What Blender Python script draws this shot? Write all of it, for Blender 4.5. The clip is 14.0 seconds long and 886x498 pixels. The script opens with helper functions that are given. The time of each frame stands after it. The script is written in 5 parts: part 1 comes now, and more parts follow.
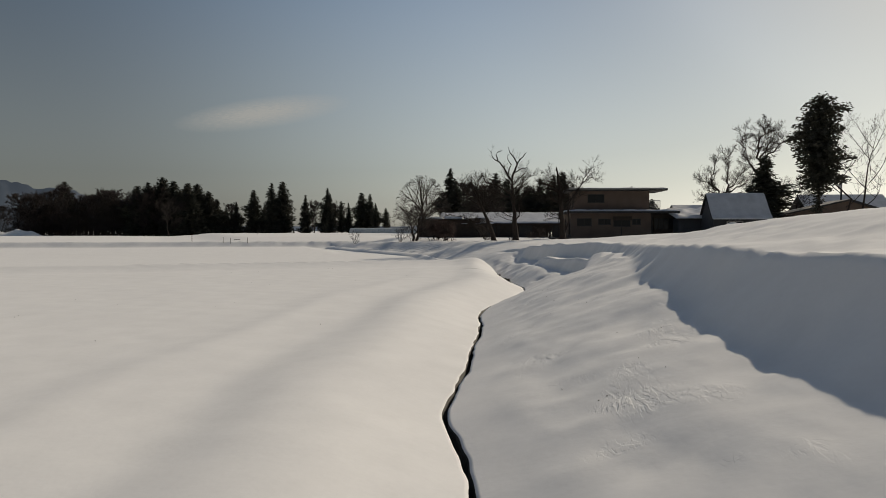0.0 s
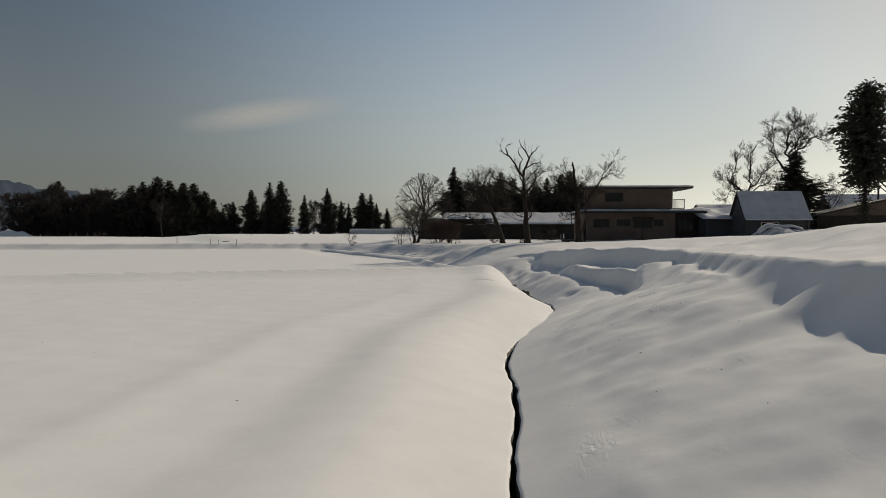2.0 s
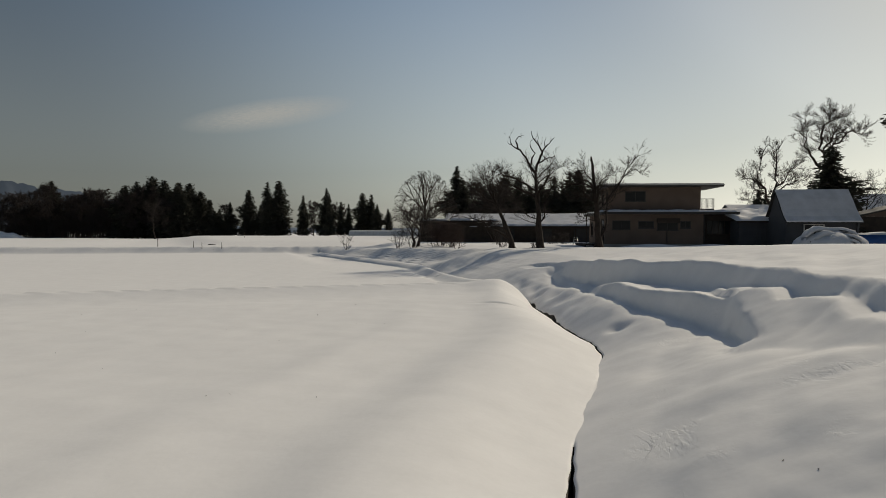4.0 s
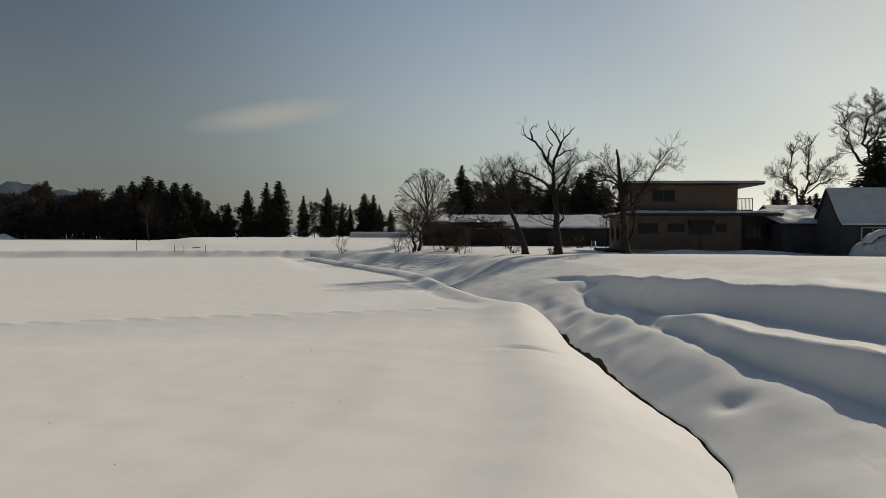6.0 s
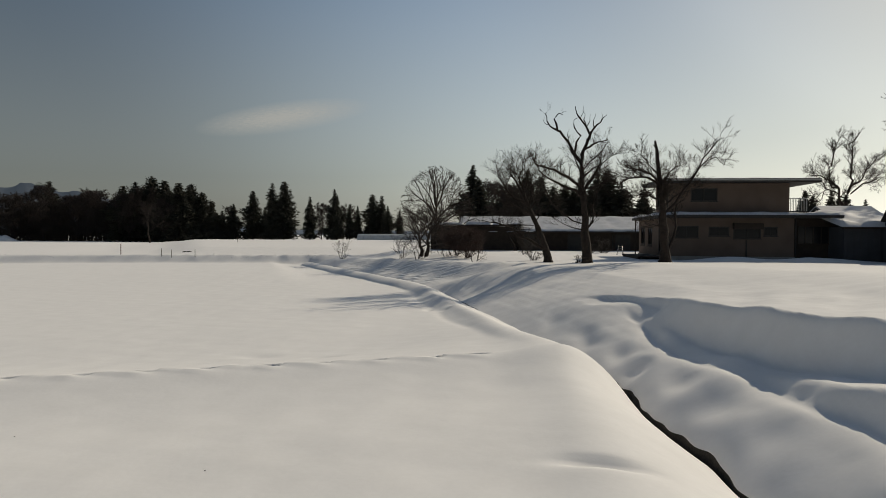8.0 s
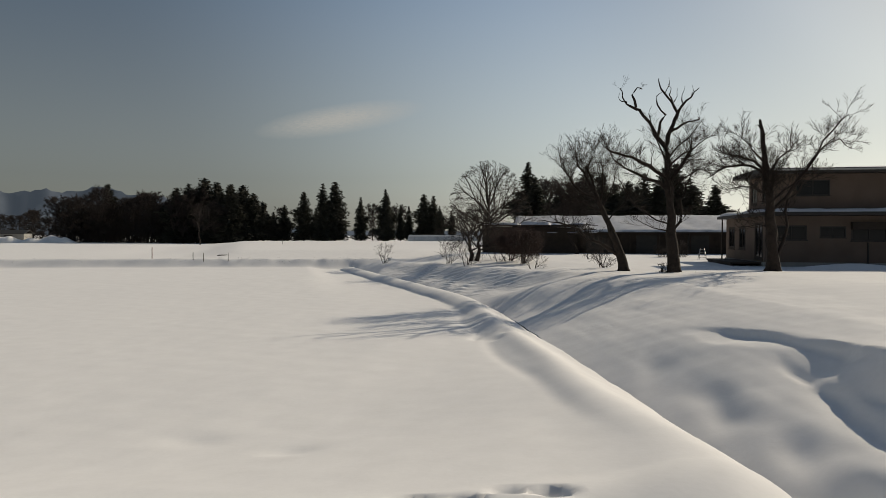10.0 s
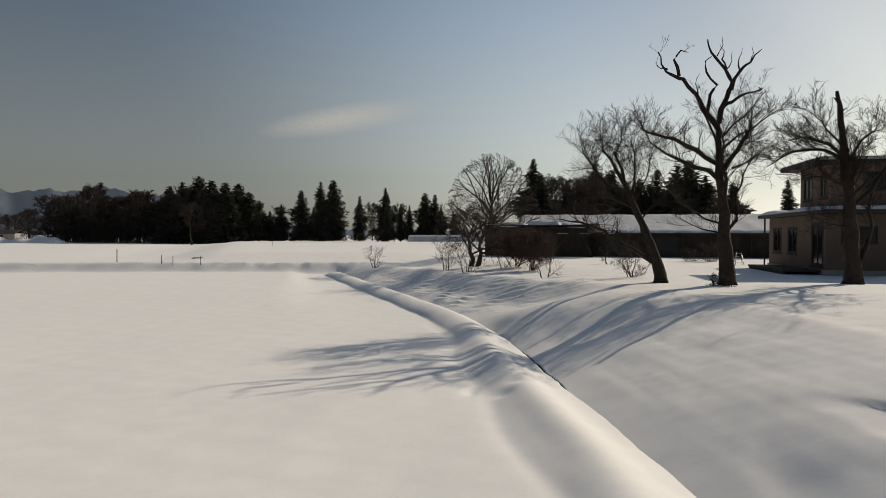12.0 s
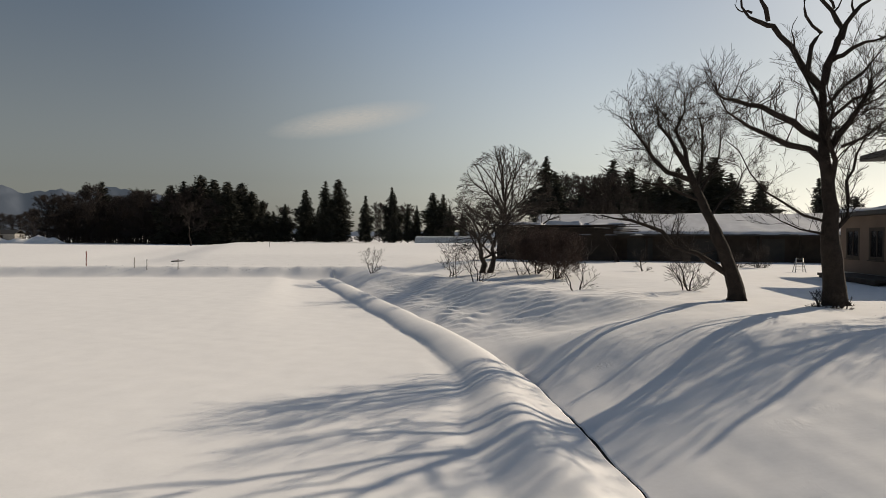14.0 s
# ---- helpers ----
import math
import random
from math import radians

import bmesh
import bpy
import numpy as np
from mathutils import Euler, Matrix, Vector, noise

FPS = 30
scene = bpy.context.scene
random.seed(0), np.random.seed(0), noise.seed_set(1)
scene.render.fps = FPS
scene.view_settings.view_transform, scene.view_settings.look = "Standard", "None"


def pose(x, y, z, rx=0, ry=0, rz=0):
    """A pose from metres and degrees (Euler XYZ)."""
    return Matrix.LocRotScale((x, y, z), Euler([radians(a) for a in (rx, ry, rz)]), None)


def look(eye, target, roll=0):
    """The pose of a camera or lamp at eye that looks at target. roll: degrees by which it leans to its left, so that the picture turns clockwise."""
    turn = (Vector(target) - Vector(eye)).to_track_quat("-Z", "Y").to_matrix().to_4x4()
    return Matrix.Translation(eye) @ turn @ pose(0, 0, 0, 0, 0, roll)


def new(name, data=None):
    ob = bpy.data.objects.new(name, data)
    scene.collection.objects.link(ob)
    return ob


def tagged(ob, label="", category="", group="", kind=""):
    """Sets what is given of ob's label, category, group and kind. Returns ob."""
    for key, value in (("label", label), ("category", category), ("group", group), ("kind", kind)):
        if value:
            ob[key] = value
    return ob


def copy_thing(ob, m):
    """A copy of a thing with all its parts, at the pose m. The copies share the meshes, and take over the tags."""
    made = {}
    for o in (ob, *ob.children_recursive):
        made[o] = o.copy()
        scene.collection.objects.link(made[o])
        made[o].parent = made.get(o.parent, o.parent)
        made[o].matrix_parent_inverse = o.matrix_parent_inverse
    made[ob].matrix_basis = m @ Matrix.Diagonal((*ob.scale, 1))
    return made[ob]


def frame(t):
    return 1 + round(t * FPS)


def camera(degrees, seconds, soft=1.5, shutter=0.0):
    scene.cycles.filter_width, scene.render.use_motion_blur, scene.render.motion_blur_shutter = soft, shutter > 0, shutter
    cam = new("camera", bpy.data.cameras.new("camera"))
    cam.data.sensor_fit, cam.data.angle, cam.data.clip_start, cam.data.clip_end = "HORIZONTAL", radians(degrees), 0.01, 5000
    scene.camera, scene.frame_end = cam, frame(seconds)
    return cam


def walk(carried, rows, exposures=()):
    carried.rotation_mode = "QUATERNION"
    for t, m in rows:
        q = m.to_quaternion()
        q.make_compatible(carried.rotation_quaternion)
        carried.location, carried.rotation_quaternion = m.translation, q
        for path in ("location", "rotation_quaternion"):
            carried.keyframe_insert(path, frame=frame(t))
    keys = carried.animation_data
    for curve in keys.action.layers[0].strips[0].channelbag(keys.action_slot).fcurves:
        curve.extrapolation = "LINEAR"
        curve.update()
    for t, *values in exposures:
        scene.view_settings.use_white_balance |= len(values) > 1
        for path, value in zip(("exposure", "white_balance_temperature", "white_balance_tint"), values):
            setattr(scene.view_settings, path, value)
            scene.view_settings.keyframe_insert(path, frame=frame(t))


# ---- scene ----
cam = camera(67.7, 14.0, soft=0.8)
PATH = [
    (0, (0.589, -3.226, 2.025), (0.384, -1.237, 1.97), 0.0),
    (1, (0.213, 0.111, 1.99), (0.004, 2.099, 1.937), 0.1),
    (1.5, (-0.017, 1.833, 2.029), (-0.23, 3.821, 1.979), -0.1),
    (2, (-0.233, 3.582, 2.075), (-0.445, 5.57, 2.023), 0.1),
    (3, (-0.604, 7.062, 2.181), (-0.82, 9.05, 2.13), 0.1),
    (5.5, (-1.378, 16.297, 2.447), (-1.61, 18.283, 2.4), 0.2),
    (6.5, (-1.829, 19.652, 2.537), (-2.066, 21.637, 2.492), 0.2),
    (7.5, (-2.205, 23.02, 2.636), (-2.446, 25.005, 2.593), 0.3),
    (8, (-2.367, 24.654, 2.687), (-2.633, 26.636, 2.646), 0.3),
    (8.5, (-2.556, 26.36, 2.733), (-2.884, 28.333, 2.693), 0.3),
    (9, (-2.778, 28.127, 2.75), (-3.174, 30.087, 2.711), 0.3),
    (11.5, (-3.92, 37.11, 2.945), (-4.356, 39.061, 2.904), 0.1),
    (12.5, (-4.575, 40.524, 2.947), (-5.013, 42.476, 2.907), 0.3),
    (13, (-4.938, 42.197, 2.938), (-5.383, 44.147, 2.9), 0.3),
    (14, (-5.588, 45.564, 2.965), (-6.051, 47.51, 2.927), 0.3),
]
EXPOSURES = [(0, 0.02, 7060, 9), (3.0, 0.0, 7060, 8), (6.5, 0.05, 7060, 7), (9.0, 0.15, 7060, 8), (12.5, 0.30, 7180, 10), (14.0, 0.37, 7230, 11)]
walk(cam, [(t, look(eye, target, roll)) for t, eye, target, roll in PATH], EXPOSURES)

# ---- world, sun, exposure ----
SUN_TO = Vector((0.62, 0.785, 0.0)).normalized()
SUN_EL = radians(31.0)
world = bpy.data.worlds.new("sky")
scene.world = world
world.use_nodes = True
wn = world.node_tree.nodes
wl = world.node_tree.links
sky = wn.new("ShaderNodeTexSky")
sky.sky_type = "NISHITA"
sky.sun_disc = False
sky.sun_elevation = SUN_EL
sky.sun_rotation = math.atan2(SUN_TO.x, SUN_TO.y)
sky.altitude = 100
sky.air_density = 1.0
sky.dust_density = 1.15
sky.ozone_density = 1.5
way, parts, rise = wn.new("ShaderNodeTexCoord"), wn.new("ShaderNodeSeparateXYZ"), wn.new("ShaderNodeMapRange")
wl.new(way.outputs["Generated"], parts.inputs[0])
wl.new(parts.outputs["Z"], rise.inputs[0])
for i, value in ((1, 0.04), (2, 0.38), (3, 0.31), (4, 0.94)):
    rise.inputs[i].default_value = value
tone = wn.new("ShaderNodeHueSaturation")
wl.new(rise.outputs[0], tone.inputs["Saturation"])
low_sky = wn.new("ShaderNodeMapRange")
wl.new(parts.outputs["Z"], low_sky.inputs[0])
for i, value in ((1, 0.0), (2, 0.3), (3, 0.9), (4, 1.02)):
    low_sky.inputs[i].default_value = value
wl.new(low_sky.outputs[0], tone.inputs["Value"])
wl.new(sky.outputs[0], tone.inputs["Color"])
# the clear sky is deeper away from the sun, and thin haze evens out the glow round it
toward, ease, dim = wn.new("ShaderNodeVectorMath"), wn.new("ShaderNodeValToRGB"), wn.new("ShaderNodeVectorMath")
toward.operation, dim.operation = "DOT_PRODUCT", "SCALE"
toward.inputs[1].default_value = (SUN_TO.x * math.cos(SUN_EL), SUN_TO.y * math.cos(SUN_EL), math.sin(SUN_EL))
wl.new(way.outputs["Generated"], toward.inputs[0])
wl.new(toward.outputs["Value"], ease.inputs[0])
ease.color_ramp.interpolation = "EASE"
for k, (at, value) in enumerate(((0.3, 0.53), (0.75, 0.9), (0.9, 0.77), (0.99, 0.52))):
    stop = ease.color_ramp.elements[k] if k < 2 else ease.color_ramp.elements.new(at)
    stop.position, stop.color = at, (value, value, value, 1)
haze = wn.new("ShaderNodeVectorMath")
haze.operation = "MULTIPLY"
haze.inputs[1].default_value = (0.95, 1.0, 1.015)
wl.new(tone.outputs[0], haze.inputs[0])
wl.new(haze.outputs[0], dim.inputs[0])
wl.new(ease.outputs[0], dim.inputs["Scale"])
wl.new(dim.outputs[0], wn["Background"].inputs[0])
wn["Background"].inputs[1].default_value = 0.074

sun = new("sun", bpy.data.lights.new("sun", "SUN"))
sun.data.energy = 2.6
sun.data.angle = radians(0.6)
sun.data.color = (1.0, 0.91, 0.78)
sun.matrix_world = look((SUN_TO.x * 50, SUN_TO.y * 50, 50 * math.tan(SUN_EL)), (0, 0, 0))


# ---- materials ----
def material(name, color, rough=0.8, metal=0.0, second=None, scale=4.0, fine=40.0, bump=0.2, bump_dist=0.02, spec=0.3, island=0.0):
    """A surface of two colours mixed by large and fine noise, with relief."""
    m = bpy.data.materials.new(name)
    m.use_nodes = True
    n, l = m.node_tree.nodes, m.node_tree.links
    b = n["Principled BSDF"]
    b.inputs["Roughness"].default_value = rough
    b.inputs["Metallic"].default_value = metal
    b.inputs["Specular IOR Level"].default_value = spec
    co = n.new("ShaderNodeTexCoord")
    big, small = n.new("ShaderNodeTexNoise"), n.new("ShaderNodeTexNoise")
    big.inputs["Scale"].default_value, small.inputs["Scale"].default_value = scale, fine
    big.inputs["Detail"].default_value = 5
    small.inputs["Detail"].default_value = 4
    for t in (big, small):
        l.new(co.outputs["Object"], t.inputs["Vector"])
    add = n.new("ShaderNodeMath")
    add.operation = "MULTIPLY_ADD"
    add.inputs[1].default_value = 0.4
    l.new(small.outputs[0], add.inputs[0])
    l.new(big.outputs[0], add.inputs[2])
    ramp = n.new("ShaderNodeValToRGB")
    ramp.color_ramp.elements[0].position = 0.5
    ramp.color_ramp.elements[1].position = 0.95
    ramp.color_ramp.elements[0].color = (*color, 1)
    ramp.color_ramp.elements[1].color = (*(second or [c * 0.7 for c in color]), 1)
    l.new(add.outputs[0], ramp.inputs[0])
    out = ramp.outputs[0]
    if island:
        geo, hsv = n.new("ShaderNodeNewGeometry"), n.new("ShaderNodeHueSaturation")
        mp = n.new("ShaderNodeMapRange")
        mp.inputs[3].default_value, mp.inputs[4].default_value = 1 - island, 1 + island
        l.new(geo.outputs["Random Per Island"], mp.inputs[0])
        l.new(mp.outputs[0], hsv.inputs["Value"])
        l.new(out, hsv.inputs["Color"])
        out = hsv.outputs[0]
    l.new(out, b.inputs["Base Color"])
    bp = n.new("ShaderNodeBump")
    bp.inputs["Strength"].default_value, bp.inputs["Distance"].default_value = bump, bump_dist
    l.new(add.outputs[0], bp.inputs["Height"])
    l.new(bp.outputs[0], b.inputs["Normal"])
    return m


SNOW = material("snow", (0.87, 0.86, 0.85), 0.8, second=(0.82, 0.81, 0.80), scale=1.6, fine=11, bump=0.16, bump_dist=0.03, spec=0.08)
sn, sl = SNOW.node_tree.nodes, SNOW.node_tree.links
crust_at, crust_mask, crust_tex = sn.new("ShaderNodeAttribute"), sn.new("ShaderNodeTexNoise"), sn.new("ShaderNodeTexNoise")
crust_at.attribute_name = "crust"
crust_mask.inputs["Scale"].default_value, crust_tex.inputs["Scale"].default_value = 0.75, 5.0
crust_tex.inputs["Detail"].default_value, crust_tex.inputs["Distortion"].default_value = 8, 1.2
pos = sn.new("ShaderNodeTexCoord")
stretch = sn.new("ShaderNodeMapping")
stretch.inputs["Scale"].default_value = (1.0, 0.45, 1.0)
stretch.inputs["Rotation"].default_value = (0, 0, 0.6)
sl.new(pos.outputs["Object"], stretch.inputs[0])
sl.new(stretch.outputs[0], crust_tex.inputs[0])
sl.new(pos.outputs["Object"], crust_mask.inputs[0])
cut = sn.new("ShaderNodeMapRange")
cut.inputs[1].default_value, cut.inputs[2].default_value = 0.55, 0.72
sl.new(crust_mask.outputs[0], cut.inputs[0])
both = sn.new("ShaderNodeMath")
both.operation = "MULTIPLY"
sl.new(cut.outputs[0], both.inputs[0])
sl.new(crust_at.outputs["Fac"], both.inputs[1])
crust = sn.new("ShaderNodeBump")
crust.inputs["Distance"].default_value = 0.014
sl.new(both.outputs[0], crust.inputs["Strength"])
ledges = crust_tex.outputs[0]
for ledge_scale, ledge_high in ((1.7, 0.55), (4.3, 0.4), (9.0, 0.25)):
    ledge_tex, ledge_cut, ledge_sum = sn.new("ShaderNodeTexNoise"), sn.new("ShaderNodeMapRange"), sn.new("ShaderNodeMath")
    ledge_tex.inputs["Scale"].default_value, ledge_tex.inputs["Detail"].default_value, ledge_tex.inputs["Distortion"].default_value = ledge_scale, 5, 0.7
    ledge_cut.inputs[1].default_value, ledge_cut.inputs[2].default_value, ledge_cut.inputs[4].default_value = 0.50, 0.52, ledge_high
    ledge_sum.operation = "ADD"
    sl.new(stretch.outputs[0], ledge_tex.inputs[0])
    sl.new(ledge_tex.outputs[0], ledge_cut.inputs[0])
    sl.new(ledge_cut.outputs[0], ledge_sum.inputs[0])
    sl.new(ledges, ledge_sum.inputs[1])
    ledges = ledge_sum.outputs[0]
sl.new(ledges, crust.inputs["Height"])
plain = next(n for n in sn if n.type == "BUMP" and n != crust)
sl.new(plain.outputs[0], crust.inputs["Normal"])
sl.new(crust.outputs[0], sn["Principled BSDF"].inputs["Normal"])
ROOF_SNOW = material("roof_snow", (0.66, 0.67, 0.70), 0.75, second=(0.52, 0.53, 0.55), scale=1.2, fine=12, bump=0.4, bump_dist=0.05)
EARTH = material("wet_earth", (0.025, 0.021, 0.017), 0.7, second=(0.05, 0.04, 0.03), scale=3, fine=20, bump=0.6, bump_dist=0.04)
BARK = material("bark", (0.044, 0.033, 0.027), 0.95, second=(0.021, 0.016, 0.013), scale=5, fine=26, bump=1.0, bump_dist=0.07)
TWIG = material("twig", (0.044, 0.034, 0.029), 0.9, second=(0.031, 0.024, 0.021), scale=3, fine=30, bump=0.2)
NEEDLE = material("needles", (0.045, 0.047, 0.034), 0.85, second=(0.056, 0.051, 0.038), scale=0.4, fine=3, bump=0.0, island=0.2)
STUCCO = material("stucco", (0.168, 0.123, 0.096), 0.9, second=(0.122, 0.090, 0.071), scale=0.7, fine=60, bump=0.35, bump_dist=0.01)
TWIG_RED = material("red_twig", (0.066, 0.043, 0.036), 0.9, second=(0.05, 0.03, 0.025), scale=3, fine=30, bump=0.2)
DARK_WOOD = material("dark_wood", (0.055, 0.041, 0.031), 0.8, second=(0.03, 0.023, 0.018), scale=2, fine=25, bump=0.4)
SIDING = material("grey_siding", (0.07, 0.073, 0.08), 0.7, second=(0.05, 0.052, 0.057), scale=1, fine=25, bump=0.2)
FASCIA = material("fascia", (0.05, 0.045, 0.04), 0.6, second=(0.03, 0.03, 0.03), scale=2, fine=20)
CONCRETE = material("concrete", (0.33, 0.32, 0.30), 0.9, second=(0.25, 0.24, 0.22), scale=1.5, fine=30, bump=0.3)
METAL = material("aluminium", (0.4, 0.4, 0.39), 0.45, 1.0, second=(0.42, 0.42, 0.42), scale=5, fine=40, bump=0.05)
RUST = material("rusty_sheet", (0.05, 0.034, 0.026), 0.7, second=(0.07, 0.05, 0.04), scale=1.5, fine=12, bump=0.3)
BLUE_SHEET = material("blue_sheet", (0.03, 0.10, 0.30), 0.5, second=(0.02, 0.07, 0.22), scale=3, fine=15, bump=0.3)
PLASTIC = material("plastic_film", (0.62, 0.63, 0.62), 0.45, second=(0.5, 0.5, 0.5), scale=1, fine=10, bump=0.2)
CURTAIN = material("curtain", (0.55, 0.53, 0.50), 0.9, second=(0.4, 0.39, 0.37), scale=3, fine=20, bump=0.2)
RED_PAINT = material("red_paint", (0.16, 0.035, 0.03), 0.6, second=(0.1, 0.025, 0.02), scale=6, fine=30, bump=0.1)
WALL_WHITE = material("pale_wall", (0.55, 0.53, 0.49), 0.85, second=(0.45, 0.43, 0.4), scale=1, fine=20)

GLASS = bpy.data.materials.new("window_glass")
GLASS.use_nodes = True
gb = GLASS.node_tree.nodes["Principled BSDF"]
gb.inputs["Base Color"].default_value = (0.015, 0.016, 0.018, 1)
gb.inputs["Roughness"].default_value = 0.12
gb.inputs["Specular IOR Level"].default_value = 0.25

# the hills emit a dim blue-grey, painted in place of the haze of distance
HILL = bpy.data.materials.new("far_hills")
HILL.use_nodes = True
hn, hl = HILL.node_tree.nodes, HILL.node_tree.links
hb = hn["Principled BSDF"]
hco, hno, hra = hn.new("ShaderNodeTexCoord"), hn.new("ShaderNodeTexNoise"), hn.new("ShaderNodeValToRGB")
hno.inputs["Scale"].default_value, hno.inputs["Detail"].default_value = 0.006, 6
hl.new(hco.outputs["Object"], hno.inputs["Vector"])
hl.new(hno.outputs[0], hra.inputs[0])
hra.color_ramp.elements[0].position, hra.color_ramp.elements[1].position = 0.5, 0.68
hra.color_ramp.elements[0].color, hra.color_ramp.elements[1].color = (0.07, 0.09, 0.115, 1), (0.17, 0.2, 0.235, 1)
hl.new(hra.outputs[0], hb.inputs["Emission Color"])
hb.inputs["Emission Strength"].default_value = 0.36
hb.inputs["Base Color"].default_value = (0.05, 0.06, 0.08, 1)


# ---- mesh helpers ----
def mesh_of(name, verts, faces, mats, smooth=False, index=None):
    me = bpy.data.meshes.new(name)
    me.from_pydata(verts, [], faces)
    for m in mats if isinstance(mats, (list, tuple)) else [mats]:
        me.materials.append(m)
    if smooth:
        me.polygons.foreach_set("use_smooth", [True] * len(me.polygons))
    if index is not None:
        me.polygons.foreach_set("material_index", index)
    me.update()
    return me


def part(name, bm, mat, parent=None, label="", smooth=False):
    """Links a bmesh as one mesh object under a thing or a part."""
    me = bpy.data.meshes.new(name)
    bm.to_mesh(me)
    bm.free()
    me.materials.append(mat)
    if smooth:
        me.polygons.foreach_set("use_smooth", [True] * len(me.polygons))
    ob = new(name, me)
    ob.parent = parent
    if label:
        ob["label"] = label
    return ob


def boxes(*specs, bevel=0.0):
    """A bmesh of boxes, each (x0, y0, z0, x1, y1, z1)."""
    bm = bmesh.new()
    for x0, y0, z0, x1, y1, z1 in specs:
        bmesh.ops.create_cube(bm, size=1, matrix=Matrix.Translation(((x0 + x1) / 2, (y0 + y1) / 2, (z0 + z1) / 2)) @ Matrix.Diagonal((x1 - x0, y1 - y0, z1 - z0, 1)))
    if bevel:
        bmesh.ops.bevel(bm, geom=bm.edges[:], offset=bevel, segments=2, affect="EDGES")
    return bm


def empty(name, m, **tags):
    ob = new(name)
    ob.matrix_world = m
    return tagged(ob, **tags)


class Tubes:
    """Tapered tubes along lines of points, gathered into one mesh."""

    def __init__(self):
        self.v, self.f = [], []

    def add(self, pts, radii, sides=5):
        base = len(self.v)
        up = Vector((0.31, 0.17, 0.93))
        for i, p in enumerate(pts):
            d = (pts[min(i + 1, len(pts) - 1)] - pts[max(i - 1, 0)]).normalized()
            a = d.cross(up)
            if a.length < 0.05:
                a = d.cross(Vector((1, 0, 0)))
            a.normalize()
            b = d.cross(a)
            for k in range(sides):
                w = 2 * math.pi * k / sides
                self.v.append(p + (a * math.cos(w) + b * math.sin(w)) * radii[i])
        for i in range(len(pts) - 1):
            for k in range(sides):
                q, r = base + i * sides, (k + 1) % sides
                self.f.append((q + k, q + r, q + sides + r, q + sides + k))
        e = base + (len(pts) - 1) * sides
        self.f.append(tuple(range(e, e + sides)))

    def object(self, name, mat, parent, label=""):
        ob = new(name, mesh_of(name, self.v, self.f, mat, smooth=True))
        ob.parent = parent
        if label:
            ob["label"] = label
        return ob


# ---- the ground: one sheet of snow ----
def curve(table, y):
    t = np.array(table, float)
    ys = np.asarray(y, float)
    k = np.clip(np.searchsorted(t[:, 0], ys) - 1, 0, len(t) - 2)
    s = np.gradient(t[:, 1], t[:, 0])
    if t[-1, 0] > 1000:
        s[-2:] = 0
    h = t[k + 1, 0] - t[k, 0]
    w = np.clip((ys - t[k, 0]) / h, 0, 1)
    return (2 * w**3 - 3 * w**2 + 1) * t[k, 1] + (w**3 - 2 * w**2 + w) * h * s[k] + (3 * w**2 - 2 * w**3) * t[k + 1, 1] + (w**3 - w**2) * h * s[k + 1]


DITCH = [(-60, 2.5), (-10, 0.7), (3.6, 0.12), (5.9, -0.27), (8, -0.23), (14, -0.21), (18.6, -0.26), (21.5, 0.2), (23.5, 0.58), (25.9, 0.98), (27.4, 1.22), (28.6, 1.22), (30, 1.04), (33.3, 0.59), (35.4, 0.36), (38, -0.08), (40.4, -0.26), (43, -0.92), (46, -1.85), (50.5, -3.3), (53.6, -4.3), (57.4, -5.6), (60.8, -6.65), (64, -7.95), (67.3, -9.65), (72, -12.3), (77.8, -15.75), (93, -24.8), (130, -46), (4000, -45)]
DITCH_Z = [(-60, -0.7), (30, -0.78), (36, -0.92), (41, -0.92), (46, -0.8), (60, -0.78), (65, -0.88), (80, -0.85), (90, -0.76), (98, -0.68), (110, -0.5), (4000, -0.4)]
# the drifted bank: its foot, the shelf above the foot, and the sharp lip of the plateau
FOOT_X = [(-60, 3.6), (3, 3.45), (7, 3.4), (8.5, 3.46), (10, 3.52), (12.5, 3.52), (14, 3.64), (15.2, 3.84), (17, 4.1), (19, 4.2), (20.5, 4.2), (23, 3.92), (26, 3.58), (29, 3.2), (32, 2.6), (35, 2.0), (38, 1.55), (41, 1.12), (44, 0.85), (47, 0.5), (52, 0.0)]
FOOT_Z = [(-60, 0.55), (5, 0.56), (7, 0.58), (8.5, 0.7), (10, 0.83), (12.5, 0.8), (14, 0.9), (15.2, 1.03), (17, 1.1), (19, 1.02), (20.5, 0.85), (23, 0.28), (26, 0.04), (29, 0.0), (32, 0.06), (35, 0.06), (38, 0.02), (41, -0.1), (46, 0.0), (52, 0.15)]
SHELF_Z = [(-60, 1.25), (8, 1.2), (14, 1.15), (19.4, 1.06), (24, 0.9), (28, 0.77), (32, 0.64), (34.5, 0.56), (36, 0.4), (38, 0.16), (41, 0.04), (44, 0.2), (48, 0.42), (52, 0.5)]
LIP_X = [(-60, 4.95), (3, 4.8), (7, 4.5), (12, 4.42), (15, 4.5), (18, 4.75), (21, 5.15), (24, 5.3), (27, 5.35), (30, 5.28), (33, 4.75), (36, 3.78), (39, 2.85), (42, 2.22), (45, 1.68), (49, 1.1), (53, 0.0)]
LIP_Z = [(-60, 1.78), (6, 1.74), (12, 1.7), (18, 1.58), (24, 1.52), (30, 1.47), (33, 1.41), (36, 1.32), (39, 1.22), (42, 1.07), (45, 0.95), (49, 0.86), (53, 0.8)]
